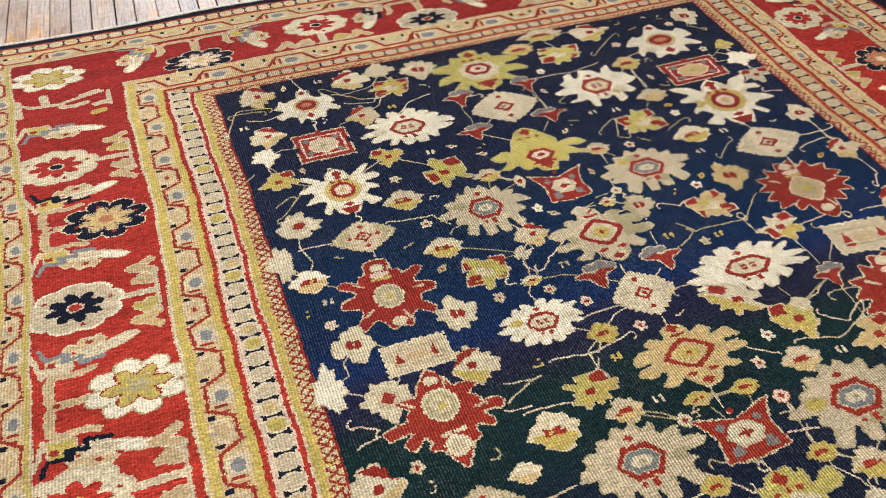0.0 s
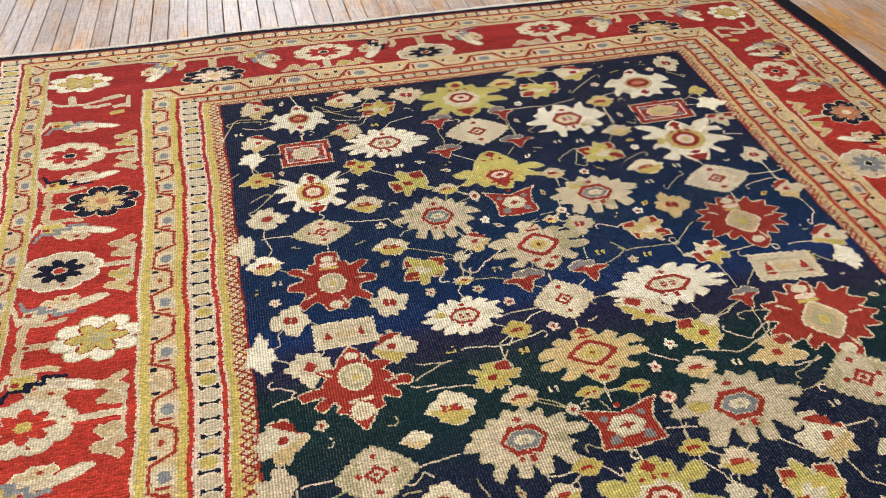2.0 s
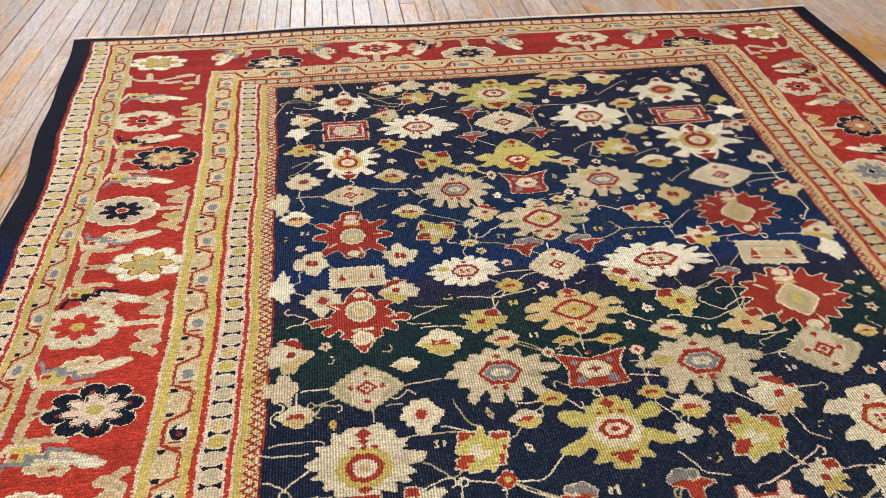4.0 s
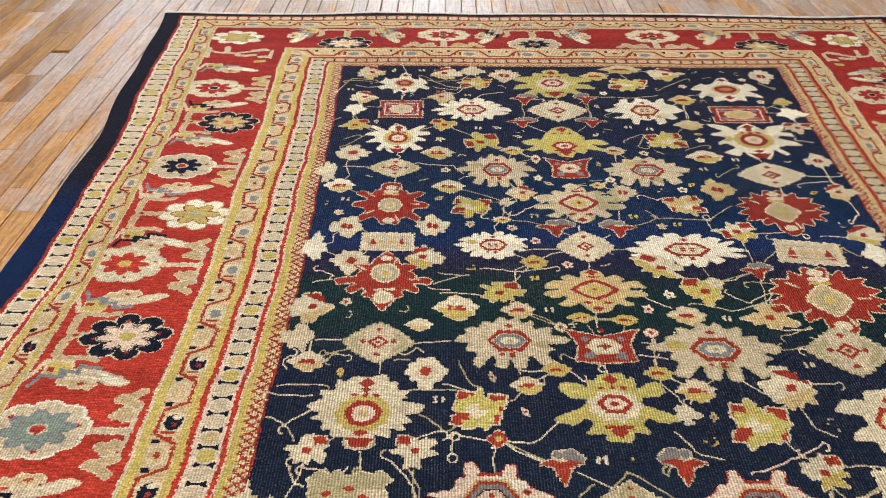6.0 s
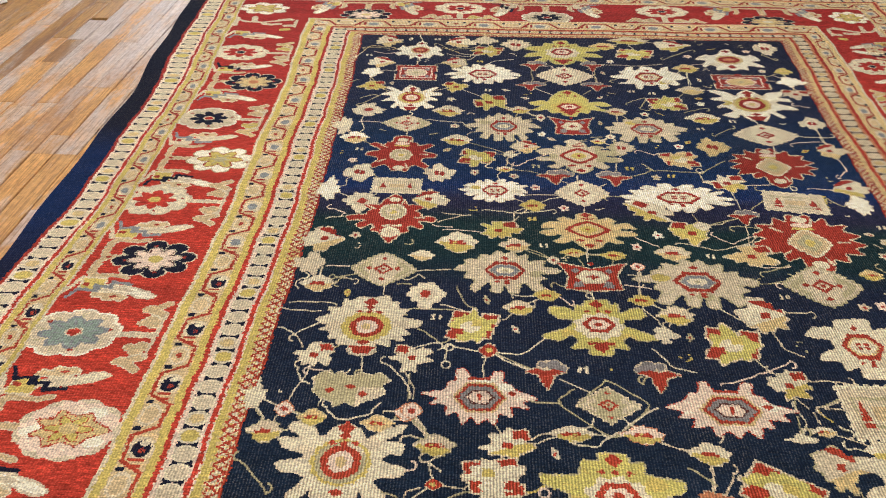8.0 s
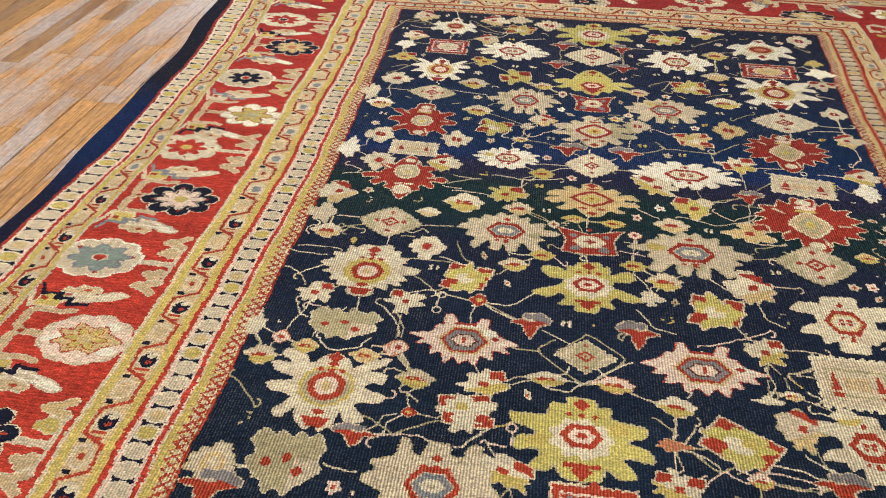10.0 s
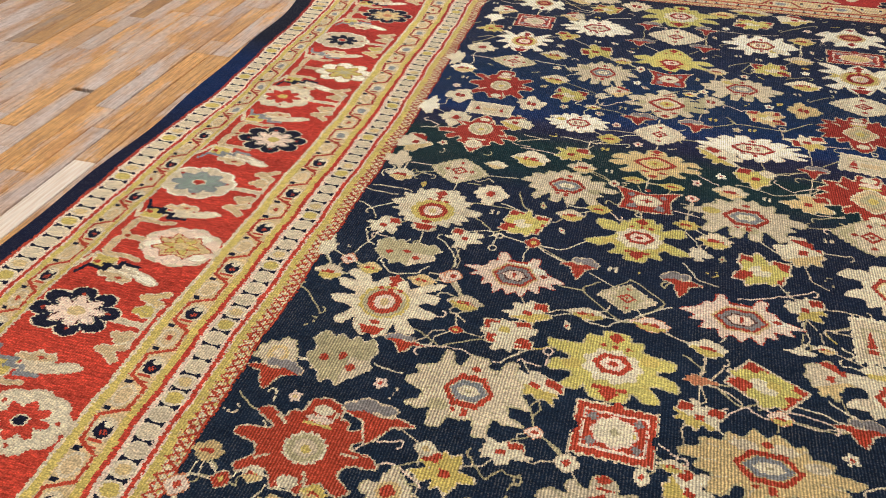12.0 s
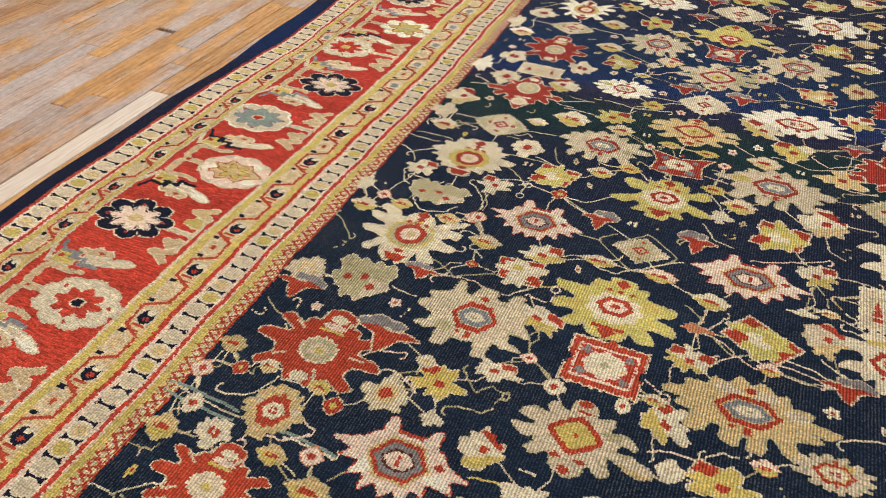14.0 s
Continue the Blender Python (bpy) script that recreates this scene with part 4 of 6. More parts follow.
def vine(colour, *spots):
    """A thin stem through the given places: u, v, u, v and so on."""
    start("stem_tracery", "thin tan and pale stems between the flowers", True)
    if colour == "teal":
        half = 0.0040
    elif colour == "spine":
        colour, half = "cream", 0.0024
    else:
        colour, half = (("cream", "olive", "pink", "tan")[int(4 * luck(spots[0], spots[1], 7))], 0.0024)
    pts = list(zip(spots[0::2], spots[1::2]))
    for (u0, v0), (u1, v1) in zip(pts, pts[1:]):
        reach = math.hypot(u1 - u0, v1 - v0)
        sl = window((u0 + u1) / 2, (v0 + v1) / 2, reach / 2 + 0.02)
        a, b = uu[sl] - u0, vv[sl] - v0
        t = np.clip((a * (u1 - u0) + b * (v1 - v0)) / max(reach * reach, 1e-9), 0, 1)
        sway = (0.006 * np.sin(t * math.pi) + 0.0016 * np.sin(t * 9.0)) * (1 if luck(u0, v0) > 0.5 else -1)
        off = np.hypot(a - t * (u1 - u0) - sway * (v1 - v0) / max(reach, 1e-9), b - t * (v1 - v0) + sway * (u1 - u0) / max(reach, 1e-9))
        knot(off < half, colour, sl)
    if half < 0.003:
        for (u0, v0), (u1, v1) in ((pts[1], pts[0]), (pts[-2], pts[-1])):
            if luck(u1, v1, 4) > 0.45:
                turn = 1 if luck(u1, v1, 5) > 0.5 else -1
                sl = window(u1, v1, 0.04)
                a, b = uu[sl] - u1, vv[sl] - v1 - turn * 0.011
                knot((np.abs(np.hypot(a, b) - 0.012) < 0.0025) & ((u1 - u0) * a > -0.00006), colour, sl)


def far_half_again(shown):
    """The pattern turns round the middle of the field: fill the end behind the walk with what the far end shows."""
    for make, u, v, w, h, rest, more in shown:
        u, v = FIELD_W - u, FIELD_T + FIELD_B - v
        if not (w < u < FIELD_W - w and v > FIELD_B + h):
            continue
        sl = window(u, v, max(w, h) * 0.9)
        if np.isin(piece[sl], OPEN_GROUND).all():
            make(u, v, w, h, *rest, **more)


def sprigs(count):
    """Tiny hooked leaves that fill the open ground between the flowers."""
    start("sprig_filling", "many tiny tan hooks and leaves", True)
    r = random.Random(5)
    done = 0
    for _ in range(count * 12):
        u, v = r.uniform(0.03, FIELD_W - 0.03), r.uniform(FIELD_B + 0.04, FIELD_T - 0.04)
        sl = window(u, v, 0.024)
        if piece[sl].size < 100 or (piece[sl] != 1).any():
            continue
        done += 1
        a, b = pu[sl] - u, pv[sl] - v
        tilt = r.uniform(0, 6.28)
        c, s = math.cos(tilt), math.sin(tilt)
        p, q = a * c + b * s, b * c - a * s
        kind = r.random()
        colour = r.choice(("tan", "cream", "olive", "cream", "yellow"))
        if kind < 0.26:
            knot((np.abs(np.hypot(p, q - 0.012) - 0.013) < 0.0023) & (p > -0.004), colour, sl)
            knot((np.abs(q + 0.001) < 0.0021) & (p < 0.004) & (p > -0.026), colour, sl)
        elif kind < 0.42:
            knot((np.abs(np.abs(a) - 0.009) < 0.0050) & (np.abs(b) < 0.011), colour, sl)
        elif kind < 0.64:
            knot(np.abs(p) / 0.022 + np.abs(q) / 0.011 < 1, colour, sl)
            knot(np.hypot(p, q) < 0.0045, "rust", sl)
        elif kind < 0.88:
            wide = 0.0165 + 0.004 * np.sin(5 * np.arctan2(q, p))
            knot(np.hypot(p, q) < wide, r.choice(("cream", "tan", "ivory", "pink")), sl)
            knot(np.hypot(p, q) < 0.006, r.choice(("rust", "rust", "camel")), sl)
        else:
            knot((np.abs(q - 0.25 * p) < 0.0024) & (np.abs(p) < 0.022), colour, sl)
        if done >= count:
            break


def tendrils(shown):
    """Thin broken stems that tie each small flower to its neighbours, on open ground only."""
    start("stem_tracery", "thin tan and pale stems between the flowers", True)
    spots = [(u, v, min(w, h)) for _, u, v, w, h, *_ in shown]
    for i, (u, v, w) in enumerate(spots):
        if w > 0.05:
            continue
        near = sorted((math.hypot(u - a, v - b), j) for j, (a, b, _) in enumerate(spots) if j != i)
        for k, (far, j) in enumerate(near[:3]):
            if far > 0.24 or luck(u, v, k) < 0.25:
                continue
            a, b, _ = spots[j]
            g = 0.022 * (luck(v, u, k) - 0.5) * 2
            mid = ((u * 0.6 + a * 0.4) + g, (v * 0.6 + b * 0.4) - g)
            turn = (u * 0.35 + a * 0.65 - g * 0.4, v * 0.35 + b * 0.65 - g * 0.4)
            colour = ("tan", "olive", "cream")[int(luck(u, b, k) * 3)]
            line = [(u, v), mid, turn, (a, b)]
            for (u0, v0), (u1, v1) in zip(line, line[1:]):
                n = max((u1 - u0) ** 2 + (v1 - v0) ** 2, 1e-9)
                sl = window((u0 + u1) / 2, (v0 + v1) / 2, math.sqrt(n) / 2 + 0.02)
                p, q = uu[sl] - u0, vv[sl] - v0
                t = np.clip((p * (u1 - u0) + q * (v1 - v0)) / n, 0, 1)
                knot((np.hypot(p - t * (u1 - u0), q - t * (v1 - v0)) < 0.0021) & (piece[sl] == 1), colour, sl)


# ---- ornament of the main border ----
class Along(At):
    """A place in the main border: s along it, d out from its inner edge; first axis inward, second along."""

    def __init__(self, side, s, d, rd, rs):
        k = {"left": 1.0, "far": 0.252 / 0.345, "near": 0.252 / 0.345, "east": 0.268 / 0.345}[side]
        if side == "left":
            u, v = -SIDE[6] - d, s
        elif side == "far":
            u, v = s, FIELD_T + FAR[6] + d * k
        elif side == "near":
            u, v = s, FIELD_B - FAR[6] - d * k
        else:
            u, v = FIELD_W + EAST[6] + d * k, s
        rd = rd * k
        self.sl = window(u, v, 1.9 * max(rd, rs) + 0.02)
        a, b = pu[self.sl] - u, pv[self.sl] - v
        if side == "left":
            self.a, self.b = a / rd, b / rs
        elif side == "far":
            self.a, self.b = -b / rd, a / rs
        elif side == "near":
            self.a, self.b = b / rd, a / rs
        else:
            self.a, self.b = -a / rd, b / rs
        self.u, self.v, self.w, self.h = u, v, rd, rs
        self.r, self.th = np.hypot(self.a, self.b), np.arctan2(self.b, self.a)
        self.inside = (band_n[self.sl] >= 7) & (band_n[self.sl] < 8)

    def fill(self, cond, colour):
        knot(cond & self.inside, colour, self.sl)
        return self


def rosette(side, s, d, outer, petal, heart, rim="tan"):
    start("border_rosette", f"{SAY[outer]} rosette with {SAY[petal]} petals")
    A = Along(side, s, d, 0.103, 0.122) if side in ("far", "near") else Along(side, s, d, 0.120, 0.084)
    ring = [(math.cos(q * math.pi / 4 + 0.2), math.sin(q * math.pi / 4 + 0.2)) for q in range(8)]
    six = [(math.cos(q * math.pi / 3), math.sin(q * math.pi / 3)) for q in range(6)]

    def petals(around, colour, at, long, wide):
        for x, y in around:
            p, r = A.a * x + A.b * y, A.b * x - A.a * y
            A.fill(((p - at) / long) ** 2 + (r / wide) ** 2 < 1, colour)

    if outer == "ink":
        for x, y in ring:
            A.ell("cream", 0.76 * x, 0.76 * y, 0.32, 0.32)
        for x, y in ring:
            A.ell("ink", 0.76 * x, 0.76 * y, 0.28, 0.28)
        A.ell("ink", 0, 0, 0.66, 0.66)
        petals(ring, "cream", 0.38, 0.32, 0.185)
        petals(ring, "brown", 0.38, 0.30, 0.165)
        petals(ring, petal, 0.38, 0.28, 0.135)
        for x, y in ring[::2]:
            A.dia("rust", 0.74 * x, 0.74 * y, 0.07, 0.08)
    elif petal == "yellow" and outer == "ivory":
        petals(ring, rim, 0.70, 0.36, 0.31)
        petals(ring, outer, 0.70, 0.32, 0.26)
        A.ell(outer, 0, 0, 0.5, 0.5)
        petals(six, "rust", 0.36, 0.36, 0.21)
        petals(six, petal, 0.36, 0.33, 0.17)
        petals(six, "olive", 0.30, 0.14, 0.03)
    elif petal == "yellow":
        # a flame-shaped heart in a pale lumpy ground
        scallops(A, rim, 9, 1.08, 0.12)
        scallops(A, outer, 9, 1.0, 0.14, 0, 0, 0.4)
        for x, y in ring[1::3]:
            A.ell("ivory", 0.70 * x, 0.70 * y, 0.24, 0.20)
        flame = [(0.86, 0.0), (0.42, 0.30), (0.30, 0.56), (0.0, 0.42), (-0.34, 0.62), (-0.40, 0.30), (-0.72, 0.26), (-0.50, 0.0)]
        flame += [(x, -y) for x, y in flame[-2:0:-1]]
        A.poly("rust", flame, 0.05).poly("camel", flame)
        petals(six, "rust", 0.26, 0.25, 0.13)
        petals(six, petal, 0.26, 0.22, 0.10)
    else:
        scallops(A, "ivory" if outer == "tan" else rim, 9, 1.08, 0.14, 0, 0, 0.2)
        scallops(A, outer, 9, 1.0, 0.15, 0, 0, 0.2)
        A.fill((A.r > 0.60) & (A.r < 0.86) & (np.abs(np.sin(A.th * 4.5 - 0.9)) < 0.14), "olive" if outer == "tan" else rim)
        if petal == "teal":
            petals(ring, "sky", 0.40, 0.36, 0.20)
        petals(ring if petal != "red" else [(math.cos(q * math.pi / 4), math.sin(q * math.pi / 4)) for q in range(8)], petal, 0.38, 0.27, 0.15)
        if petal == "teal":
            petals(ring, "sky", 0.44, 0.16, 0.03)
        for x, y in ring[::3]:
            A.dia("rust", 0.78 * x, 0.78 * y, 0.07, 0.08)
    A.ell("cream" if heart in ("red", "ink") else heart, 0, 0, 0.19, 0.20)
    A.ell(heart, 0, 0, 0.14, 0.15)


def spread(side, s, d):
    """A place for border tracery whose lengths are tenths of a metre on the long sides."""
    return Along(side, s, d, 0.1, 0.145 if side in ("far", "near") else 0.1)


def border_leaf(side, s, flip, foot, hook):
    """A long pale blade on a coloured foot, with a stepped dark line and a lobed leaf behind it."""
    start("border_leaf", "long cream leaf with a dark stepped stem")
    A = spread(side, s, 0.20)
    A.a, A.b = A.a / 1.16, A.b / 1.16
    f = flip
    pale = "ivory" if luck(s, 1, 2) > 0.35 else "cream"
    back = [(-0.62, 0.26), (-0.52, 0.40), (-0.34, 0.36), (-0.24, 0.52), (0.0, 0.46), (0.16, 0.52), (0.30, 0.38), (0.06, 0.28), (-0.20, 0.24)]
    blade = [(-0.42, 0.10), (-0.10, 0.20), (0.24, 0.22), (0.50, 0.34), (0.80, 0.40), (1.02, 0.34), (0.78, 0.20), (0.48, 0.10), (0.10, 0.02), (-0.34, -0.02)]
    base = [(-1.0, -0.26), (-0.46, -0.24), (-0.44, 0.14), (-0.94, 0.12)]
    A.poly("cream", back, 0.05, f).poly("straw", back, 0.0, f)
    A.dia("rust", -0.06, 0.38 * f, 0.11, 0.06)
    A.poly("tan", blade, 0.05, f).poly(pale, blade, 0.0, f)
    A.poly("tan", [(-0.40, 0.0), (0.10, 0.04), (0.46, 0.16), (0.20, 0.20), (-0.30, 0.14)], 0.0, f)
    A.poly("tan", base, 0.05, f).poly(foot, base, 0.0, f)
    A.rect("rust", -0.86, -0.02 * f, 0.08, 0.06)
    A.line(hook, [(-1.12, 0.46), (-0.98, 0.14), (-0.60, 0.20), (-0.64, 0.0), (-0.24, 0.06), (-0.28, -0.14), (0.20, -0.08)], 0.05, f)
    A.poly(hook, [(-0.66, 0.22), (-0.50, 0.26), (-0.46, 0.02), (-0.60, -0.04)], 0.0, f)
    A.line("tan", [(-1.34, 0.40), (-1.16, 0.02), (-1.06, -0.30)], 0.06, f)


def leaflets(A, y, colours):
    """Two lobed leaves on a short stem that runs along the inner stripe."""
    fat = [(0.60, 0.34), (0.34, 0.30), (0.16, 0.40), (0.0, 0.36), (-0.04, 0.50), (0.14, 0.58), (0.16, 0.68), (0.36, 0.66), (0.56, 0.50)]
    thin = [(0.62, 0.66), (0.30, 0.82), (-0.10, 0.90), (-0.12, 1.02), (0.20, 1.10), (0.56, 1.32), (0.64, 1.20), (0.34, 1.02), (0.30, 0.96), (0.64, 0.84)]
    for body, colour in ((thin, colours[1]), (fat, colours[0])):
        A.poly("cream", body, 0.065, y).poly(colour, body, 0.03, y)
    A.line("olive", [(0.44, 0.44), (0.16, 0.50)], 0.022, y)
    A.line("tan", [(0.60, 0.0), (0.62, 0.40), (0.60, 0.76)], 0.055, y)


def bracket(side, s, d):
    """The stem that ties a rosette to the inner stripe, with lobed leaves up and down."""
    start("border_tracery", "tan stems and small feathered leaves", True)
    A = spread(side, s, 0.085)
    A.line("cream", [(-0.95, 0), (0.60, 0)], 0.105)
    A.line("tan", [(-0.95, 0), (0.60, 0)], 0.07)
    for y in (-1, 1):
        pick = luck(s, d, y)
        leaflets(A, y, ("yellow" if pick > 0.70 else "straw", "straw" if pick < 0.75 else "camel"))


def gate(side, s):
    """The stem on the outer side of a rosette, with its two arms along the stripe."""
    start("border_tracery", "tan stems and small feathered leaves", True)
    A = spread(side, s, 0.25)
    for colour, g in (("tan", 0.035), ("straw", 0.0)):
        A.line(colour, [(0.60, 0), (-0.45, 0)], 0.085 + g)
        for y in (-1, 1):
            A.line(colour, [(-0.45, 0.0), (-0.58, 0.20), (-0.58, 0.70), (-0.46, 0.88)], 0.09 + g, y)
            A.line(colour, [(-0.50, 0.86), (0.20, 0.82), (0.50, 0.92)], 0.055 + g, y)
    A.rect("rust", -0.40, 0.0, 0.08, 0.05)


def corner_sprays():
    """Loose sprays of leaves in the two far corners of the border."""
    start("border_tracery", "tan stems and small feathered leaves", True)
    for side, out in (("left", 0.255), ("east", 0.25)):
        A = spread(side, 2.60, out)
        for colour, g in (("cream", 0.03), ("tan", 0.0)):
            A.line(colour, [(-0.70, 0.30), (-0.40, 0.02), (0.40, -0.04), (1.10, 0.20), (1.90, 0.40)], 0.05 + g)
            A.line(colour, [(-0.80, 0.50), (-0.80, -0.10), (-0.78, -0.50)], 0.09 + g)
            A.line(colour, [(0.0, 0.66), (0.04, 0.10)], 0.11 + g)
            A.line(colour, [(0.50, -0.24), (0.90, -0.30), (1.30, -0.20)], 0.09 + g)
            A.line(colour, [(1.20, 0.30), (1.70, 0.46)], 0.10 + g)
            A.line(colour, [(2.10, 0.30), (2.10, -0.50)], 0.08 + g)
            A.line(colour, [(1.60, -0.44), (2.05, -0.36)], 0.10 + g)
        A.line("yellow", [(1.50, -0.96), (1.80, -0.90)], 0.14)
    for side in ("left", "east"):
        border_leaf(side, 2.44, -1, "yellow", "sky")


def run_border(side, spots):
    """spots: (along, out, kind) from one corner on; inner and outer rosettes in turn."""
    ends = side in ("far", "near")
    for s, d, kind in spots:
        if d < (0.08 if ends else 0.18):
            gate(side, s)
            for y in (-1, 1):
                hook = "ink" if luck(s, y) > 0.45 else "sky"
                border_leaf(side, s + y * (0.190 if ends else 0.128), y, "yellow" if luck(s, y, 3) > 0.30 else "tan", hook)
        else:
            bracket(side, s, 0.075)
        rosette(side, s, d, *kind)


run_border("left", [
    (2.22, 0.25, ("cream", "red", "ink", "tan")), (1.916, 0.135, ("ink", "camel", "salmon", "tan")), (1.582, 0.238, ("tan", "ink", "red", "cream")),
    (1.280, 0.105, ("ivory", "yellow", "olive", "olive")), (1.015, 0.262, ("cream", "red", "yellow", "tan")), (0.705, 0.15, ("ink", "pink", "yellow", "cream")),
    (0.389, 0.248, ("tan", "teal", "red", "cream")), (0.078, 0.114, ("pink", "yellow", "camel", "tan")), (-0.237, 0.232, ("ink", "pink", "camel", "ivory")),
    (-0.572, 0.124, ("cream", "red", "ink", "tan")), (-0.90, 0.24, ("tan", "cream", "red", "cream")), (-1.22, 0.13, ("ink", "pink", "yellow", "cream")), (-1.53, 0.24, ("cream", "red", "ink", "tan"))])
run_border("near", [
    (-0.06, 0.07, ("ink", "pink", "camel", "tan")), (0.43, 0.225, ("cream", "red", "ink", "tan")), (0.93, 0.07, ("tan", "teal", "red", "cream")),
    (1.46, 0.225, ("cream", "red", "ink", "tan")), (1.95, 0.06, ("ink", "camel", "cream", "tan"))])
run_border("far", [
    (-0.016, 0.075, ("ink", "pink", "camel", "tan")), (0.454, 0.225, ("cream", "red", "ink", "tan")), (0.885, 0.075, ("tan", "ink", "red", "cream")),
    (1.46, 0.225, ("cream", "red", "ink", "tan")), (1.95, 0.06, ("ink", "camel", "cream", "tan"))])
run_border("east", [
    (2.195, 0.13, ("cream", "red", "ink", "tan")), (1.824, 0.262, ("ink", "salmon", "cream", "tan")), (1.50, 0.10, ("tan", "sky", "ink", "cream")),
    (1.16, 0.22, ("cream", "red", "ink", "tan")), (0.84, 0.05, ("ink", "pink", "yellow", "cream")), (0.50, 0.20, ("tan", "teal", "red", "cream")),
    (0.18, 0.05, ("ivory", "yellow", "olive", "olive")), (-0.16, 0.20, ("cream", "red", "ink", "tan")), (-0.50, 0.05, ("ink", "pink", "camel", "ivory")),
    (-0.84, 0.20, ("tan", "ink", "red", "cream")), (-1.18, 0.05, ("cream", "red", "ink", "tan")), (-1.52, 0.20, ("ink", "salmon", "cream", "tan"))])
corner_sprays()
rosette("left", -1.93, 0.20, "cream", "camel", "yellow", "salmon")
rosette("east", -1.93, 0.20, "cream", "camel", "yellow", "salmon")
rosette("left", 2.795, 0.229, "ivory", "yellow", "camel", "tan")
rosette("east", 2.80, 0.235, "ivory", "yellow", "camel", "tan")


# stems first, then the flowers over them
vine("spine", 0.298, 2.382, 0.272, 2.474)
vine("spine", 0.263, 1.973, 0.275, 2.167)
vine("spine", 0.277, 1.674, 0.266, 1.919)
vine("spine", 0.267, 1.453, 0.275, 1.526)
vine("spine", 0.261, 1.074, 0.273, 1.098)
vine("spine", 0.285, 0.544, 0.266, 0.765)
vine("spine", 0.256, 0.354, 0.269, 0.270)
vine("spine", 0.938, 2.162, 0.925, 1.955)
vine("spine", 0.930, 1.243, 0.925, 1.197)
vine("spine", 0.938, 1.052, 0.932, 1.009)
vine("spine", 0.922, 0.819, 0.918, 0.740)
vine("spine", 0.908, 0.617, 0.915, 0.555)
vine("spine", 1.665, 1.664, 1.673, 1.616)
vine("spine", 1.685, 1.488, 1.683, 1.433)
vine("spine", 1.671, 1.219, 1.681, 1.172)
vine("spine", 1.661, 1.039, 1.672, 0.992)
vine("spine", 1.640, 0.764, 1.641, 0.745)
vine("tan", -0.009, 2.186, 0.047, 2.331, 0.152, 2.317)
vine("tan", 0.066, 2.273, 0.132, 2.247, 0.243, 2.296)
vine("tan", 0.024, 2.313, 0.128, 2.304)
vine("tan", 0.355, 2.371, 0.408, 2.314, 0.522, 2.329, 0.561, 2.378)
vine("tan", 0.409, 2.256, 0.511, 2.231, 0.561, 2.289)
vine("tan", 0.382, 2.324, 0.460, 2.269, 0.548, 2.249)
vine("tan", 0.054, 1.785, 0.115, 1.824)
vine("tan", 0.060, 1.740, 0.164, 1.858)
vine("tan", 0.362, 1.622, 0.497, 1.606, 0.540, 1.547)
vine("tan", 0.076, 1.592, 0.188, 1.583)
vine("tan", -0.033, 1.924, 0.033, 1.976)
vine("tan", 0.734, 2.155, 0.870, 2.148)
vine("tan", 0.855, 1.406, 0.745, 1.331, 0.703, 1.295)
vine("tan", 0.525, 2.095, 0.611, 2.178, 0.711, 2.209)
vine("tan", 1.054, 2.165, 1.225, 2.160, 1.375, 2.187)
vine("tan", 1.382, 2.231, 1.525, 2.350)
vine("tan", 1.876, 2.247, 1.827, 2.302, 1.879, 2.362)
vine("tan", 1.827, 2.085, 1.874, 2.036)
vine("tan", 1.497, 2.180, 1.621, 2.195, 1.723, 2.214)
vine("tan", 1.860, 1.799, 1.921, 1.779)
vine("tan", 1.394, 1.719, 1.492, 1.765)
vine("tan", 1.136, 2.012, 1.272, 2.146)
vine("tan", 1.809, 1.549, 1.934, 1.545)
vine("tan", 1.182, 1.799, 1.256, 1.847, 1.221, 1.756, 1.252, 1.735)
vine("tan", 1.487, 1.538, 1.566, 1.600)
vine("tan", 1.769, 1.491, 1.878, 1.506, 1.913, 1.484)
vine("tan", 1.168, 1.416, 1.224, 1.382, 1.258, 1.401)
vine("tan", 1.163, 1.328, 1.204, 1.278, 1.381, 1.267, 1.483, 1.355)
vine("tan", 1.183, 1.271, 1.119, 1.242)
vine("tan", 1.374, 1.277, 1.379, 1.212)
vine("tan", 1.899, 1.386, 1.906, 1.301, 1.868, 1.251)
vine("tan", 0.732, 1.104, 0.847, 1.108)
vine("tan", 1.020, 1.108, 1.096, 1.104)
vine("tan", 1.499, 1.191, 1.638, 1.202)
vine("tan", 1.495, 1.042, 1.574, 1.117, 1.559, 1.168)
vine("tan", 1.728, 1.183, 1.838, 1.171)
vine("tan", 1.784, 1.124, 1.824, 1.081, 1.867, 1.097)
vine("tan", 0.577, 1.011, 0.671, 1.000, 0.821, 1.025)
vine("tan", 0.437, 0.993, 0.539, 0.982, 0.429, 0.937)
vine("tan", 0.051, 0.994, 0.110, 0.968, 0.094, 0.953)
vine("tan", 0.040, 0.938, 0.131, 0.955)
vine("tan", 0.449, 0.898, 0.576, 0.889)
vine("tan", 0.412, 0.923, 0.484, 0.917)
vine("tan", 0.601, 1.275, 0.631, 1.259)
vine("tan", 1.078, 0.892, 1.149, 0.844, 1.214, 0.785)
vine("tan", 1.347, 0.901, 1.400, 0.865, 1.473, 0.905)
vine("tan", 1.416, 0.956, 1.503, 0.946, 1.518, 0.907)
vine("tan", 1.444, 0.757, 1.546, 0.761)
vine("tan", 1.435, 0.678, 1.526, 0.703)
vine("tan", 1.277, 0.577, 1.339, 0.520, 1.376, 0.541)
vine("camel", 0.087, 0.700, 0.182, 0.697)
vine("camel", 0.362, 0.687, 0.506, 0.703)
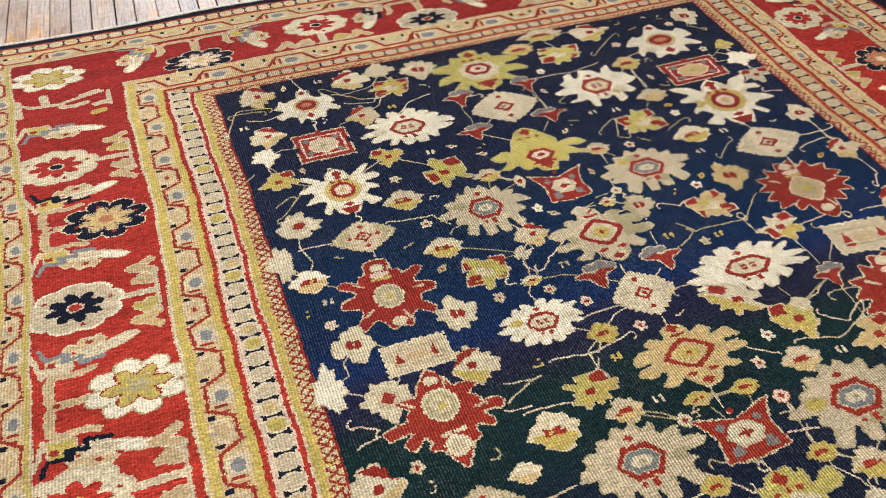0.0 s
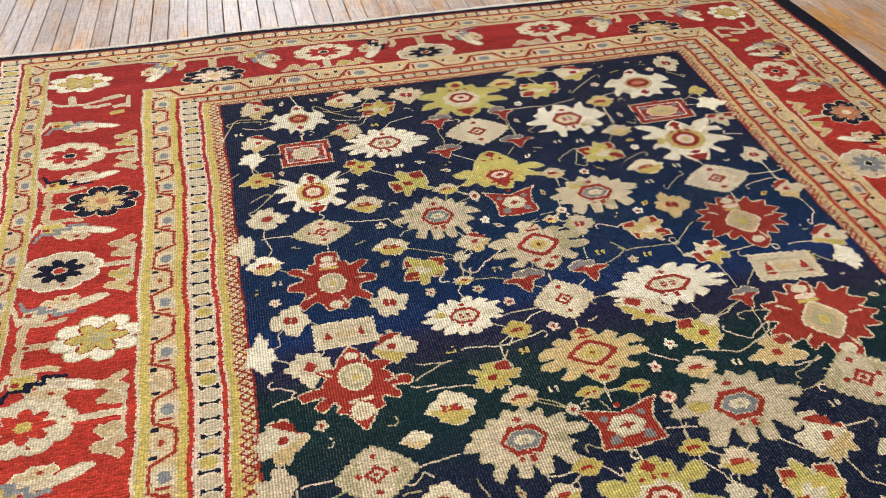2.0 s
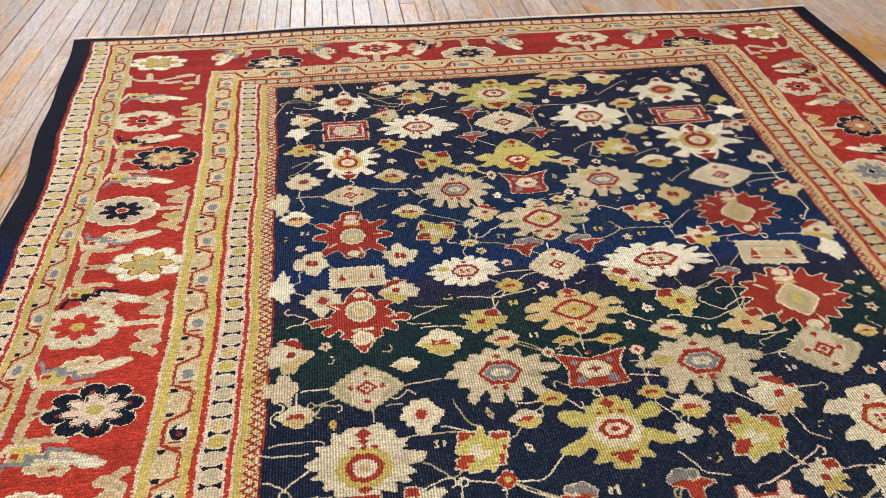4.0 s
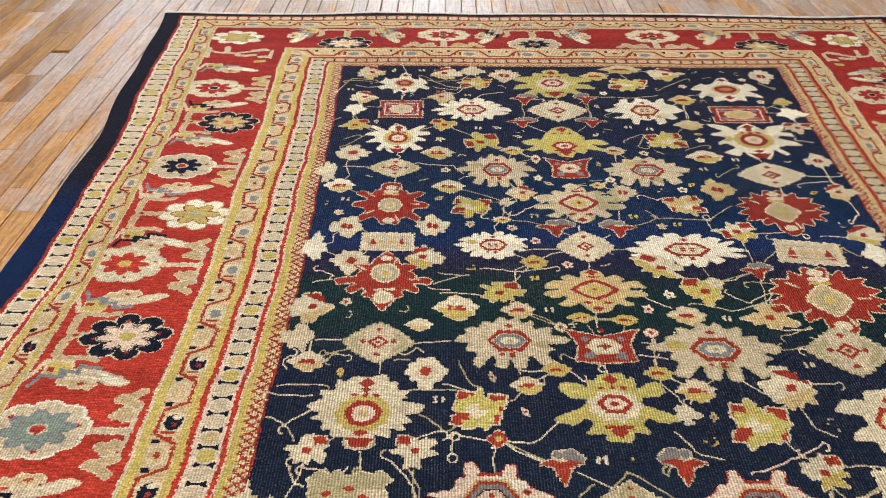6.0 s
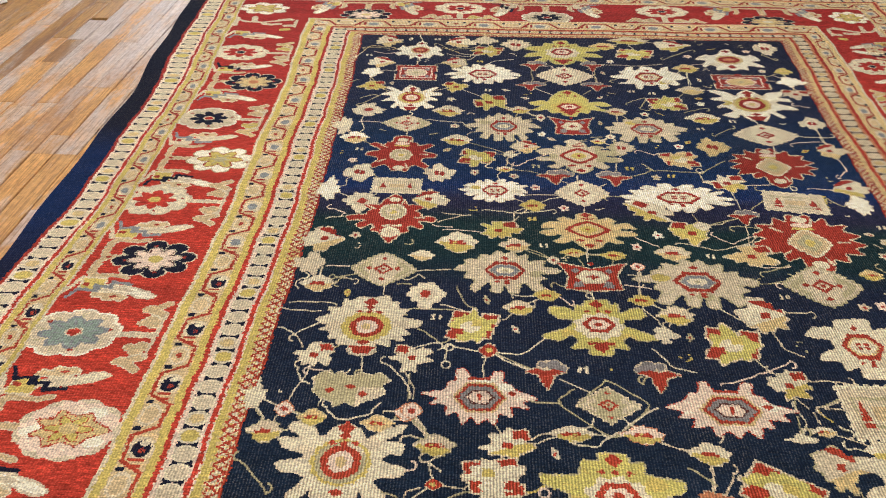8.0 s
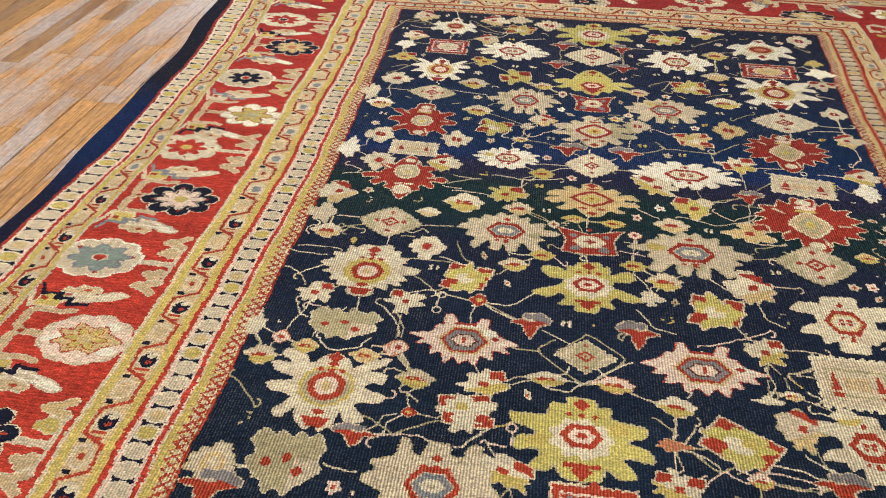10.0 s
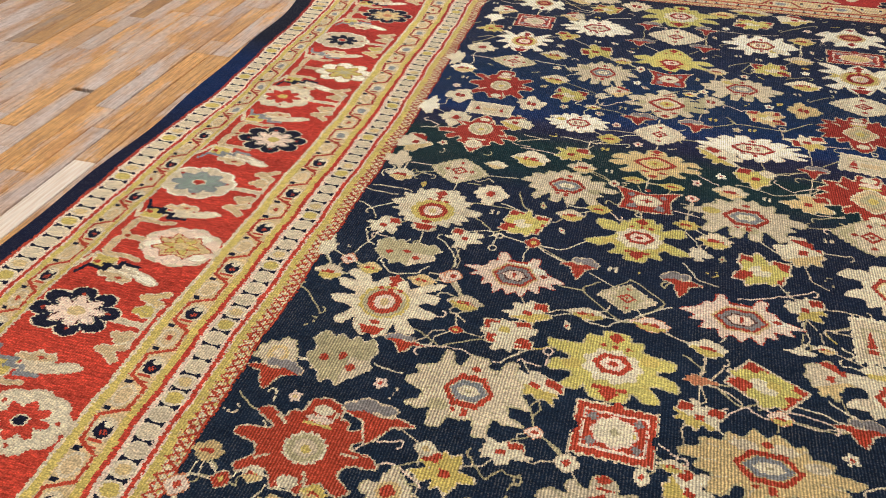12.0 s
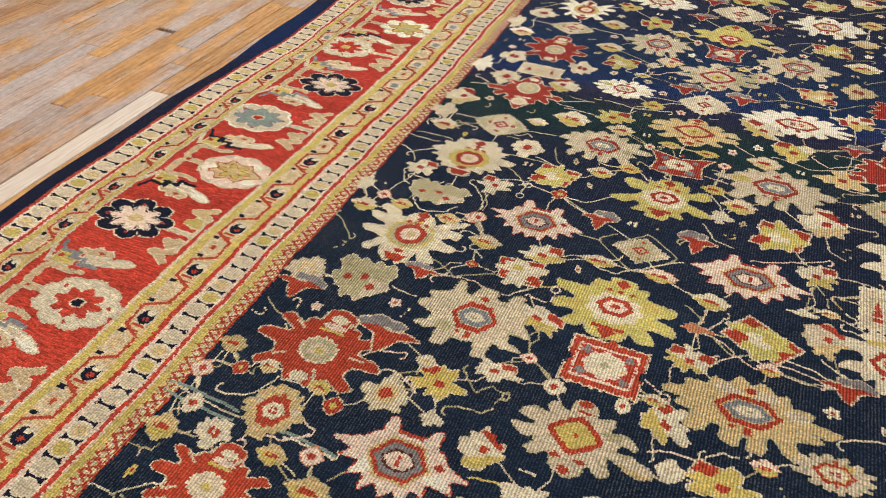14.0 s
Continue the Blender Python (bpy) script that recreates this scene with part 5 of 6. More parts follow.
vine("tan", 0.031, 0.642, 0.010, 0.619, 0.032, 0.594)
vine("tan", 0.120, 0.663, 0.155, 0.650, 0.140, 0.634)
vine("tan", 0.154, 0.657, 0.189, 0.647)
vine("tan", 0.348, 0.652, 0.380, 0.676, 0.406, 0.654)
vine("tan", 0.324, 0.630, 0.375, 0.627)
vine("tan", 0.004, 0.534, 0.141, 0.539)
vine("tan", -0.007, 0.514, 0.114, 0.508)
vine("tan", 0.367, 0.526, 0.510, 0.527)
vine("tan", 0.461, 0.550, 0.558, 0.513)
vine("camel", 0.004, 0.436, 0.057, 0.410, 0.138, 0.469)
vine("camel", 0.057, 0.410, 0.090, 0.366)
vine("camel", 0.404, 0.450, 0.469, 0.400, 0.521, 0.435)
vine("camel", 0.469, 0.400, 0.403, 0.377)
vine("tan", 0.499, 0.398, 0.590, 0.378)
vine("tan", 0.499, 0.398, 0.495, 0.336)
vine("tan", 0.627, 0.379, 0.701, 0.373, 0.772, 0.444)
vine("tan", 0.097, 0.297, 0.122, 0.249, 0.139, 0.237)
vine("tan", 0.242, 0.302, 0.192, 0.259)
vine("tan", 0.265, 0.295, 0.319, 0.264)
vine("camel", 0.199, 0.174, 0.239, 0.139, 0.318, 0.163, 0.342, 0.194)
vine("tan", 0.506, 0.636, 0.541, 0.553, 0.573, 0.544)
vine("tan", 0.686, 0.599, 0.784, 0.606)
vine("tan", 0.805, 0.657, 0.900, 0.623)
vine("tan", 1.003, 0.652, 1.098, 0.638)
vine("tan", 0.126, 0.298, 0.186, 0.292)
vine("camel", 0.328, 0.322, 0.392, 0.258, 0.409, 0.212)
vine("tan", 0.755, 0.644, 0.845, 0.563)
vine("camel", 0.844, 0.224, 0.919, 0.291, 1.024, 0.215, 0.921, 0.115, 0.791, 0.215, 0.842, 0.259)
vine("tan", 0.721, 0.217, 0.799, 0.216)
vine("camel", 0.813, 0.099, 0.885, 0.091, 0.943, 0.132, 1.046, 0.208)
vine("tan", 0.373, -0.051, 0.461, -0.096, 0.569, -0.040)
vine("tan", 0.414, -0.110, 0.467, -0.095, 0.536, -0.093, 0.633, -0.103)
vine("camel", 0.633, -0.103, 0.708, -0.036, 0.762, -0.004)
vine("tan", 0.685, -0.080, 0.740, -0.088, 0.744, -0.048)
vine("tan", 1.081, 0.041, 1.144, -0.007)
vine("tan", 1.167, -0.035, 1.225, -0.087, 1.266, -0.066)
vine("tan", 1.365, 0.334, 1.472, 0.309, 1.558, 0.301)
vine("tan", 1.448, 0.227, 1.553, 0.281, 1.667, 0.278)
vine("tan", 1.447, 0.218, 1.497, 0.161)
vine("tan", 1.461, 0.220, 1.551, 0.214)
vine("tan", 1.341, -0.078, 1.438, -0.093)
vine("tan", 1.431, -0.013, 1.485, -0.050)
vine("tan", 1.485, 0.107, 1.547, 0.091)
vine("tan", 1.232, 0.294, 1.327, 0.329, 1.425, 0.375)
vine("tan", 1.053, 0.409, 1.098, 0.349, 1.174, 0.328)
vine("tan", 1.067, 0.344, 1.019, 0.284)
vine("tan", 1.329, 0.461, 1.397, 0.494, 1.418, 0.428, 1.474, 0.392)
vine("tan", 1.027, 0.698, 1.080, 0.691, 1.137, 0.742)
vine("tan", 1.219, 0.859, 1.326, 0.829, 1.460, 0.879, 1.547, 0.954)
vine("tan", 1.454, 0.732, 1.549, 0.774)
vine("tan", 1.488, 0.682, 1.579, 0.669)
vine("tan", 1.820, 0.758, 1.843, 0.734)
vine("tan", 1.458, 0.563, 1.539, 0.562)
vine("tan", 0.463, 0.031, 0.505, 0.002)
vine("tan", 0.356, 0.016, 0.432, 0.009)
vine("tan", 0.411, 0.098, 0.460, 0.086)
vine("tan", 1.519, 0.256, 1.455, 0.228)
vine("tan", 1.188, 0.032, 1.141, -0.039)
vine("teal", -0.028, -0.681, 0.181, -0.691)
vine("teal", -0.026, -0.702, 0.182, -0.713)
vine("grey", -0.012, -0.681, 0.192, -0.700)
vine("teal", 0.297, -0.698, 0.454, -0.706)
vine("grey", 0.312, -0.708, 0.451, -0.714)
vine("tan", 0.099, -0.660, 0.174, -0.638, 0.208, -0.570, 0.269, -0.563, 0.307, -0.584)
vine("camel", -0.008, -0.854, 0.038, -0.851, 0.067, -0.847, 0.076, -0.820)
vine("camel", 0.044, -0.849, 0.051, -0.869)
vine("tan", -0.003, -0.958, 0.062, -0.960, 0.133, -0.902)
vine("tan", 0.062, -0.960, 0.083, -0.974)
vine("camel", 0.239, -0.746, 0.241, -0.729, 0.311, -0.717, 0.368, -0.678)
vine("camel", 0.316, -0.633, 0.366, -0.662)
vine("tan", 0.440, -0.530, 0.483, -0.494, 0.542, -0.488)
vine("tan", 0.632, -0.387, 0.681, -0.432, 0.712, -0.401, 0.744, -0.406)
vine("tan", 0.635, -0.494, 0.702, -0.483, 0.734, -0.454, 0.743, -0.424, 0.750, -0.403)
vine("tan", 0.410, -0.478, 0.459, -0.449, 0.542, -0.488)
vine("tan", 0.640, -0.599, 0.638, -0.623)
vine("tan", 0.319, -0.487, 0.386, -0.404, 0.458, -0.387)
vine("tan", 0.745, -0.646, 0.832, -0.632)
vine("tan", 1.000, -0.207, 1.068, -0.255, 1.098, -0.269)
vine("tan", 1.214, -0.410, 1.259, -0.376, 1.295, -0.369)
vine("tan", 1.179, -0.454, 1.228, -0.419)
vine("tan", 1.338, -0.058, 1.432, -0.068, 1.497, -0.078)
vine("tan", 1.196, -0.127, 1.246, -0.087, 1.289, -0.108)
vine("tan", 1.125, -0.045, 1.184, -0.052, 1.231, -0.083)
vine("tan", 1.084, -0.448, 1.130, -0.422, 1.205, -0.421)
vine("tan", 1.496, -0.248, 1.581, -0.220)
vine("tan", 0.020, -0.354, 0.087, -0.395)
vine("tan", 0.014, 0.015, 0.102, -0.065)
vine("tan", 0.159, -0.225, 0.088, -0.230)
vine("tan", 0.311, -0.188, 0.397, -0.200)
vine("tan", 0.075, -0.455, 0.122, -0.446)

SHOWN, OPEN_GROUND = [], [1, NOW[0]]


def put(make, u, v, w, h, *rest, **more):
    SHOWN.append((make, u, v, w, h, rest, more))
    make(u, v, w, h, *rest, **more)


put(bloom, 0.282, 2.289, 0.115, 0.110, "ivory", "camel", "rust", "camel", shape=BELL)
put(bloom, 0.932, 2.295, 0.176, 0.145, "lime", "rust", "cream", "rust", shape=LUMPS)
put(bloom, 1.673, 2.242, 0.154, 0.132, "ivory", "rust", "salmon", "camel", shape=BELL)
put(bud, 0.127, 2.401, 0.057, 0.068, "tan", "rust")
put(bud, 0.465, 2.394, 0.065, 0.061, "cream", "rust")
put(mixed, 0.594, 2.297, 0.069, 0.058, "rust", "yellow")
put(bud, 0.723, 2.378, 0.064, 0.060, "tan", "rust")
put(bud, 0.582, 2.422, 0.052, 0.043, "tan", "tan")
put(bud, 1.246, 2.444, 0.098, 0.050, "tan", "tan")
put(bud, 1.123, 2.373, 0.064, 0.048, "camel", "rust")
put(bud, 1.431, 2.396, 0.072, 0.061, "cream", "rust")
put(bud, 1.858, 2.380, 0.051, 0.067, "cream", "rust")
put(mixed, 1.258, 2.290, 0.085, 0.063, "rust", "lime")
put(bud, 0.110, 2.151, 0.055, 0.055, "cream", "rust")
put(bud, 0.450, 2.163, 0.050, 0.055, "tan", "rust")
put(tile, 0.277, 2.046, 0.088, 0.072, "rust", "tan")
put(bloom, 0.573, 2.047, 0.164, 0.108, "ivory", "rust", "cream", "rust", shape=SCALLOP)
put(lozenge, 0.931, 2.047, 0.116, 0.088, "cream", "rust")
put(wings, 0.795, 2.147, 0.054, 0.054, "rust", "grey")
put(wings, 0.775, 1.941, 0.059, 0.044, "rust", "grey")
put(wings, 1.060, 2.150, 0.044, 0.054, "rust", "grey")
put(wings, 1.066, 1.946, 0.059, 0.044, "rust", "grey")
put(bloom, 1.294, 2.045, 0.156, 0.119, "ivory", "rust", "camel", "rust", shape=STEPPED)
put(bud, 1.466, 2.142, 0.061, 0.049, "camel", "rust")
put(bud, 1.453, 1.925, 0.065, 0.044, "tan", "camel")
put(tile, 1.681, 2.015, 0.112, 0.067, "rust", "camel")
put(blob, 0.083, 2.044, 0.039, 0.041, "ivory")
put(mixed, 0.098, 1.909, 0.062, 0.049, "yellow", "cream")
put(mixed, 0.456, 1.916, 0.057, 0.048, "yellow", "cream")
put(blob, 1.893, 2.022, 0.055, 0.041, "ivory")
put(mixed, 1.883, 1.905, 0.060, 0.044, "tan", "rust")
put(bud, 1.884, 2.128, 0.036, 0.033, "yellow", "camel")
put(bloom, 0.274, 1.805, 0.130, 0.119, "ivory", "rust", "camel", "rust", shape=WINGED)
put(mixed, 0.608, 1.781, 0.078, 0.068, "lime", "rust")
put(bloom, 0.933, 1.788, 0.170, 0.123, "lime", "rust", "cream", "rust", shape=ONION)
put(mixed, 1.340, 1.796, 0.077, 0.068, "rust", "lime")
put(bloom, 1.687, 1.808, 0.173, 0.148, "ivory", "camel", "rust", "salmon", shape=WINGED)
put(bud, 0.100, 1.690, 0.063, 0.052, "cream", "rust")
put(bud, 0.434, 1.696, 0.067, 0.052, "cream", "rust")
put(bud, 0.726, 1.718, 0.050, 0.035, "tan", "rust")
put(bud, 1.121, 1.718, 0.050, 0.035, "tan", "rust")
put(lozenge, 0.272, 1.587, 0.093, 0.061, "tan", "rust")
put(bloom, 0.661, 1.579, 0.145, 0.117, "tan", "rust", "sky", "cream", shape=ARMS)
put(bud, 0.812, 1.657, 0.020, 0.030, "cream", "rust")
put(star, 0.935, 1.589, 0.077, 0.069, "rust", "cream")
put(bloom, 1.226, 1.577, 0.165, 0.109, "tan", "rust", "grey", "cream", shape=ARMS)
put(bud, 1.464, 1.679, 0.074, 0.052, "cream", "rust")
put(bud, 1.889, 1.651, 0.048, 0.048, "cream", "rust")
put(lozenge, 1.683, 1.554, 0.116, 0.077, "cream", "rust")
put(bud, 0.072, 1.466, 0.060, 0.049, "ivory", "rust")
put(blob, 0.017, 1.558, 0.033, 0.061, "cream")
put(bud, 0.476, 1.467, 0.064, 0.046, "cream", "rust")
put(crest, 0.266, 1.355, 0.138, 0.117, "rust", "olive", shape=CREST_UP)
put(mixed, 0.555, 1.344, 0.070, 0.060, "rust", "lime")
put(bud, 0.741, 1.431, 0.051, 0.045, "tan", "rust")
put(blob, 0.682, 1.372, 0.023, 0.022, "cream")
put(bloom, 0.941, 1.368, 0.169, 0.121, "tan", "rust", "tan", "rust", shape=CURLS)
put(bud, 1.108, 1.433, 0.049, 0.045, "tan", "rust")
put(bud, 0.924, 1.470, 0.032, 0.019, "cream", "tan")
put(bud, 1.026, 1.478, 0.034, 0.023, "tan", "rust")
put(bud, 1.077, 1.514, 0.019, 0.016, "cream", "rust")
put(mixed, 1.317, 1.358, 0.070, 0.061, "rust", "camel")
put(bud, 1.457, 1.455, 0.059, 0.057, "camel", "rust")
put(bud, 1.897, 1.441, 0.052, 0.050, "tan", "rust")
put(crest, 1.649, 1.327, 0.154, 0.118, "rust", "olive", shape=CREST_WIDE)
put(bud, 0.124, 1.220, 0.054, 0.053, "cream", "rust")
put(bud, 0.419, 1.230, 0.054, 0.053, "cream", "rust")
put(plaque, 0.269, 1.142, 0.084, 0.044, "tan", "rust")
put(wings, 0.839, 1.224, 0.064, 0.049, "rust", "grey")
put(wings, 1.062, 1.222, 0.059, 0.049, "rust", "grey")
put(bud, 0.661, 1.270, 0.037, 0.021, "cream", "rust")
put(bloom, 0.624, 1.130, 0.125, 0.077, "ivory", "rust", "cream", "rust", shape=SCALLOP)
put(lozenge, 0.932, 1.127, 0.089, 0.074, "cream", "rust")
put(bud, 0.754, 1.046, 0.048, 0.038, "yellow", "rust")
put(bloom, 1.266, 1.112, 0.200, 0.090, "ivory", "rust", "cream", "rust", shape=SCALLOP)
put(mixed, 1.157, 1.026, 0.086, 0.055, "cream", "lime", turn=-18)
put(mixed, 1.461, 1.210, 0.071, 0.056, "cream", "rust")
put(plaque, 1.664, 1.100, 0.100, 0.054, "tan", "rust", turn=-7)
put(bud, 1.883, 1.189, 0.058, 0.054, "cream", "rust")
put(blob, 1.879, 1.090, 0.038, 0.050, "ivory")
put(blob, 0.027, 1.112, 0.035, 0.062, "ivory")
put(bud, 0.153, 1.042, 0.058, 0.053, "cream", "rust")
put(bud, 0.396, 1.064, 0.058, 0.053, "cream", "rust")
put(crest, 0.271, 0.958, 0.152, 0.119, "rust", "olive", shape=CREST_DOWN)
put(mixed, 0.639, 0.905, 0.072, 0.050, "lime", "rust")
put(bloom, 0.932, 0.917, 0.172, 0.101, "camel", "rust", "camel", "camel", shape=CURLS)
put(mixed, 1.271, 0.918, 0.072, 0.063, "lime", "rust")
put(wings, 1.463, 1.008, 0.050, 0.044, "rust", "grey")
put(bud, 1.315, 0.953, 0.029, 0.023, "cream", "tan")
put(crest, 1.644, 0.885, 0.174, 0.137, "rust", "olive", shape=CREST_WIDE)
put(bud, 0.051, 0.834, 0.061, 0.062, "cream", "rust")
put(bud, 0.498, 0.836, 0.071, 0.058, "cream", "rust")
put(bud, 0.684, 0.829, 0.055, 0.038, "tan", "rust")
put(bud, 1.190, 0.809, 0.062, 0.043, "tan", "rust")
put(mixed, 1.442, 0.806, 0.079, 0.059, "camel", "rust")
put(lozenge, 0.271, 0.697, 0.097, 0.071, "tan", "rust")
put(blob, 0.034, 0.711, 0.044, 0.043, "tan")
put(bloom, 0.653, 0.705, 0.165, 0.104, "tan", "rust", "sky", "cream", shape=ARMS)
put(bud, 0.871, 0.798, 0.044, 0.022, "yellow", "rust")
put(bud, 1.000, 0.790, 0.048, 0.024, "yellow", "rust")
put(bud, 0.807, 0.760, 0.020, 0.019, "cream", "rust")
put(bud, 1.068, 0.740, 0.024, 0.019, "pink", "rust")
put(star, 0.924, 0.684, 0.094, 0.063, "rust", "cream")
put(bloom, 1.241, 0.676, 0.186, 0.115, "tan", "rust", "sky", "cream", shape=ARMS)
put(lozenge, 1.616, 0.675, 0.109, 0.085, "tan", "rust")
put(bud, 0.076, 0.622, 0.057, 0.042, "cream", "rust")
put(bud, 0.415, 0.591, 0.054, 0.053, "cream", "rust")
put(bloom, 0.256, 0.464, 0.158, 0.124, "cream", "camel", "rust", "cream", shape=DOME)
put(mixed, 0.559, 0.467, 0.074, 0.069, "rust", "lime")
put(bud, 0.693, 0.548, 0.051, 0.034, "tan", "rust")
put(bud, 0.777, 0.603, 0.044, 0.028, "yellow", "rust")
put(bloom, 0.922, 0.483, 0.162, 0.114, "lime", "rust", "cream", "rust", shape=BATWING)
put(bud, 1.057, 0.591, 0.045, 0.027, "yellow", "rust")
put(bud, 1.148, 0.533, 0.057, 0.043, "tan", "rust")
put(mixed, 0.133, 0.342, 0.056, 0.046, "cream", "rust")
put(mixed, 0.398, 0.346, 0.059, 0.048, "cream", "rust")
put(bud, 0.609, 0.381, 0.027, 0.025, "rust", "rust")
put(wings, 0.763, 0.304, 0.052, 0.050, "rust", "grey")
put(bud, 0.092, 0.163, 0.026, 0.023, "pink", "rust")
put(bud, 0.406, 0.167, 0.030, 0.027, "pink", "rust")
put(blob, 0.006, 0.199, 0.025, 0.040, "cream")
put(bud, 1.398, 0.543, 0.068, 0.066, "cream", "rust")
put(blob, 1.103, 0.457, 0.030, 0.029, "cream")
put(mixed, 1.285, 0.426, 0.081, 0.074, "rust", "lime")
put(bloom, 1.641, 0.432, 0.144, 0.121, "cream", "rust", "camel", "camel", shape=KNOBS)
put(wings, 1.066, 0.309, 0.056, 0.051, "rust", "grey")
put(bloom, 1.229, 0.209, 0.175, 0.094, "pink", "rust", "sky", "cream", shape=STARRY)
put(lozenge, 0.920, 0.211, 0.079, 0.054, "olive", "rust")
put(bud, 0.993, 0.126, 0.058, 0.030, "pink", "rust")
put(bud, 0.819, 0.122, 0.059, 0.026, "cream", "rust")
put(mixed, 1.402, 0.295, 0.061, 0.050, "cream", "rust")
put(bud, 1.145, 0.080, 0.054, 0.035, "cream", "rust")
put(plaque, 1.615, 0.216, 0.096, 0.079, "tan", "rust")
put(bud, 1.440, 0.154, 0.035, 0.017, "cream", "rust")
put(blob, 1.380, 0.131, 0.036, 0.011, "cream")
put(bud, 1.439, 0.056, 0.055, 0.058, "tan", "rust")
put(bloom, 0.912, -0.044, 0.174, 0.127, "lime", "rust", "cream", "grey", shape=LUMPS)
put(mixed, 1.288, -0.013, 0.089, 0.067, "rust", "lime", turn=-22)
put(bloom, 1.592, 0.022, 0.121, 0.104, "cream", "camel", "rust", "cream", shape=KNOBS)
put(bud, 1.318, -0.100, 0.034, 0.024, "pink", "rust")
put(mixed, 1.129, -0.144, 0.062, 0.043, "cream", "rust")
put(blob, 1.128, -0.033, 0.038, 0.015, "salmon")
put(bloom, 0.262, 0.022, 0.160, 0.135, "cream", "camel", "rust", "cream", shape=WINGED)
put(bloom, 0.590, 0.222, 0.155, 0.098, "pink", "rust", "sky", "cream", shape=STARRY)
put(bud, 0.483, 0.076, 0.056, 0.035, "tan", "rust")
put(mixed, 0.664, 0.086, 0.065, 0.047, "cream", "camel")
put(mixed, 0.629, -0.005, 0.073, 0.060, "rust", "cream")
put(bud, 0.167, 0.142, 0.041, 0.028, "camel", "rust")
put(bud, 0.335, 0.132, 0.046, 0.027, "camel", "rust")
put(bud, 0.418, 0.173, 0.028, 0.026, "pink", "rust")
put(wings, 0.370, -0.108, 0.055, 0.032, "rust", "grey")
put(bud, 0.488, -0.026, 0.022, 0.015, "rust", "rust")
put(olive, 0.245, 0.234, 0.098, 0.060, "olive", "rust")
put(mixed, 0.736, -0.152, 0.081, 0.043, "cream", "yellow", turn=-22)
put(crest, 0.252, -0.455, 0.172, 0.115, "rust", "olive", shape=CREST_UP)
put(bloom, 0.576, -0.214, 0.163, 0.126, "tan", "rust", "sky", "cream", shape=STEPPED)
put(olive, 0.223, -0.197, 0.090, 0.088, "olive", "rust")
put(tile, 0.940, -0.240, 0.095, 0.072, "rust", "cream")
put(bloom, 1.286, -0.247, 0.198, 0.107, "camel", "rust", "sky", "cream", shape=ARMS)
put(bloom, 0.934, -0.457, 0.152, 0.113, "tan", "rust", "yellow", "yellow", shape=CURLS)
put(bloom, 0.592, -0.662, 0.171, 0.109, "pink", "camel", "sky", "camel", shape=STARRY)
put(bud, 0.750, -0.569, 0.051, 0.051, "cream", "rust")
put(mixed, 0.579, -0.439, 0.072, 0.054, "yellow", "rust")
put(bud, 0.479, -0.516, 0.057, 0.050, "tan", "rust")
put(mixed, 0.697, -0.355, 0.062, 0.035, "cream", "yellow")
put(bloom, 0.255, -0.658, 0.091, 0.081, "camel", "camel", "rust", "rust", shape=DOME)
put(bud, 0.039, -0.787, 0.050, 0.039, "camel", "rust")
put(bud, 0.162, -0.754, 0.044, 0.038, "cream", "rust")
put(bud, 0.063, -0.709, 0.030, 0.027, "cream", "rust")
put(bud, 0.321, -0.754, 0.043, 0.029, "camel", "rust")
put(bud, 0.037, -0.526, 0.044, 0.030, "camel", "rust")
put(bud, 0.104, -0.583, 0.024, 0.022, "rust", "yellow")
put(bud, 0.166, -0.552, 0.034, 0.024, "cream", "rust")
put(bud, 0.016, -0.619, 0.033, 0.026, "pink", "rust")
put(crest, 0.236, -0.862, 0.145, 0.086, "rust", "tan", shape=CREST_UP)
put(bud, 0.447, -0.798, 0.059, 0.039, "camel", "rust")
put(bud, 0.407, -0.724, 0.030, 0.024, "pink", "rust")
put(bud, 0.379, -0.593, 0.027, 0.026, "rust", "yellow")
put(bud, 0.320, -0.561, 0.035, 0.024, "yellow", "rust")
put(mixed, 1.115, -0.349, 0.068, 0.056, "cream", "yellow", turn=-30)
put(bud, 0.059, -0.228, 0.055, 0.057, "tan", "tan")
put(wings, 0.068, -0.286, 0.070, 0.050, "rust", "grey")
put(wings, 0.393, -0.355, 0.088, 0.058, "rust", "grey")
put(wings, 1.497, -0.095, 0.062, 0.043, "rust", "grey")
put(bloom, 1.482, -0.341, 0.091, 0.052, "tan", "rust", "camel", "rust", shape=SCALLOP)
put(mixed, 1.260, -0.460, 0.080, 0.054, "yellow", "rust")
put(bud, 1.341, -0.380, 0.035, 0.023, "pink", "rust")
put(blob, 0.887, -0.641, 0.060, 0.028, "cream")
put(bud, 0.525, -0.392, 0.028, 0.022, "cream", "camel")
put(bud, 0.759, -0.287, 0.025, 0.016, "pink", "rust")
put(bud, 0.845, -0.346, 0.030, 0.024, "cream", "rust")
put(bud, 1.076, -0.295, 0.035, 0.020, "cream", "rust")
put(bud, 1.012, -0.339, 0.021, 0.023, "cream", "rust")
put(bud, 1.082, -0.490, 0.049, 0.022, "tan", "cream")
put(bud, 1.151, -0.465, 0.032, 0.031, "cream", "tan")
put(blob, 0.610, -0.538, 0.027, 0.018, "cream")
put(bud, 1.558, 0.104, 0.043, 0.029, "cream", "tan")
put(bud, 0.058, 0.097, 0.050, 0.037, "tan", "rust")
far_half_again(SHOWN)
tendrils(SHOWN)
sprigs(520)


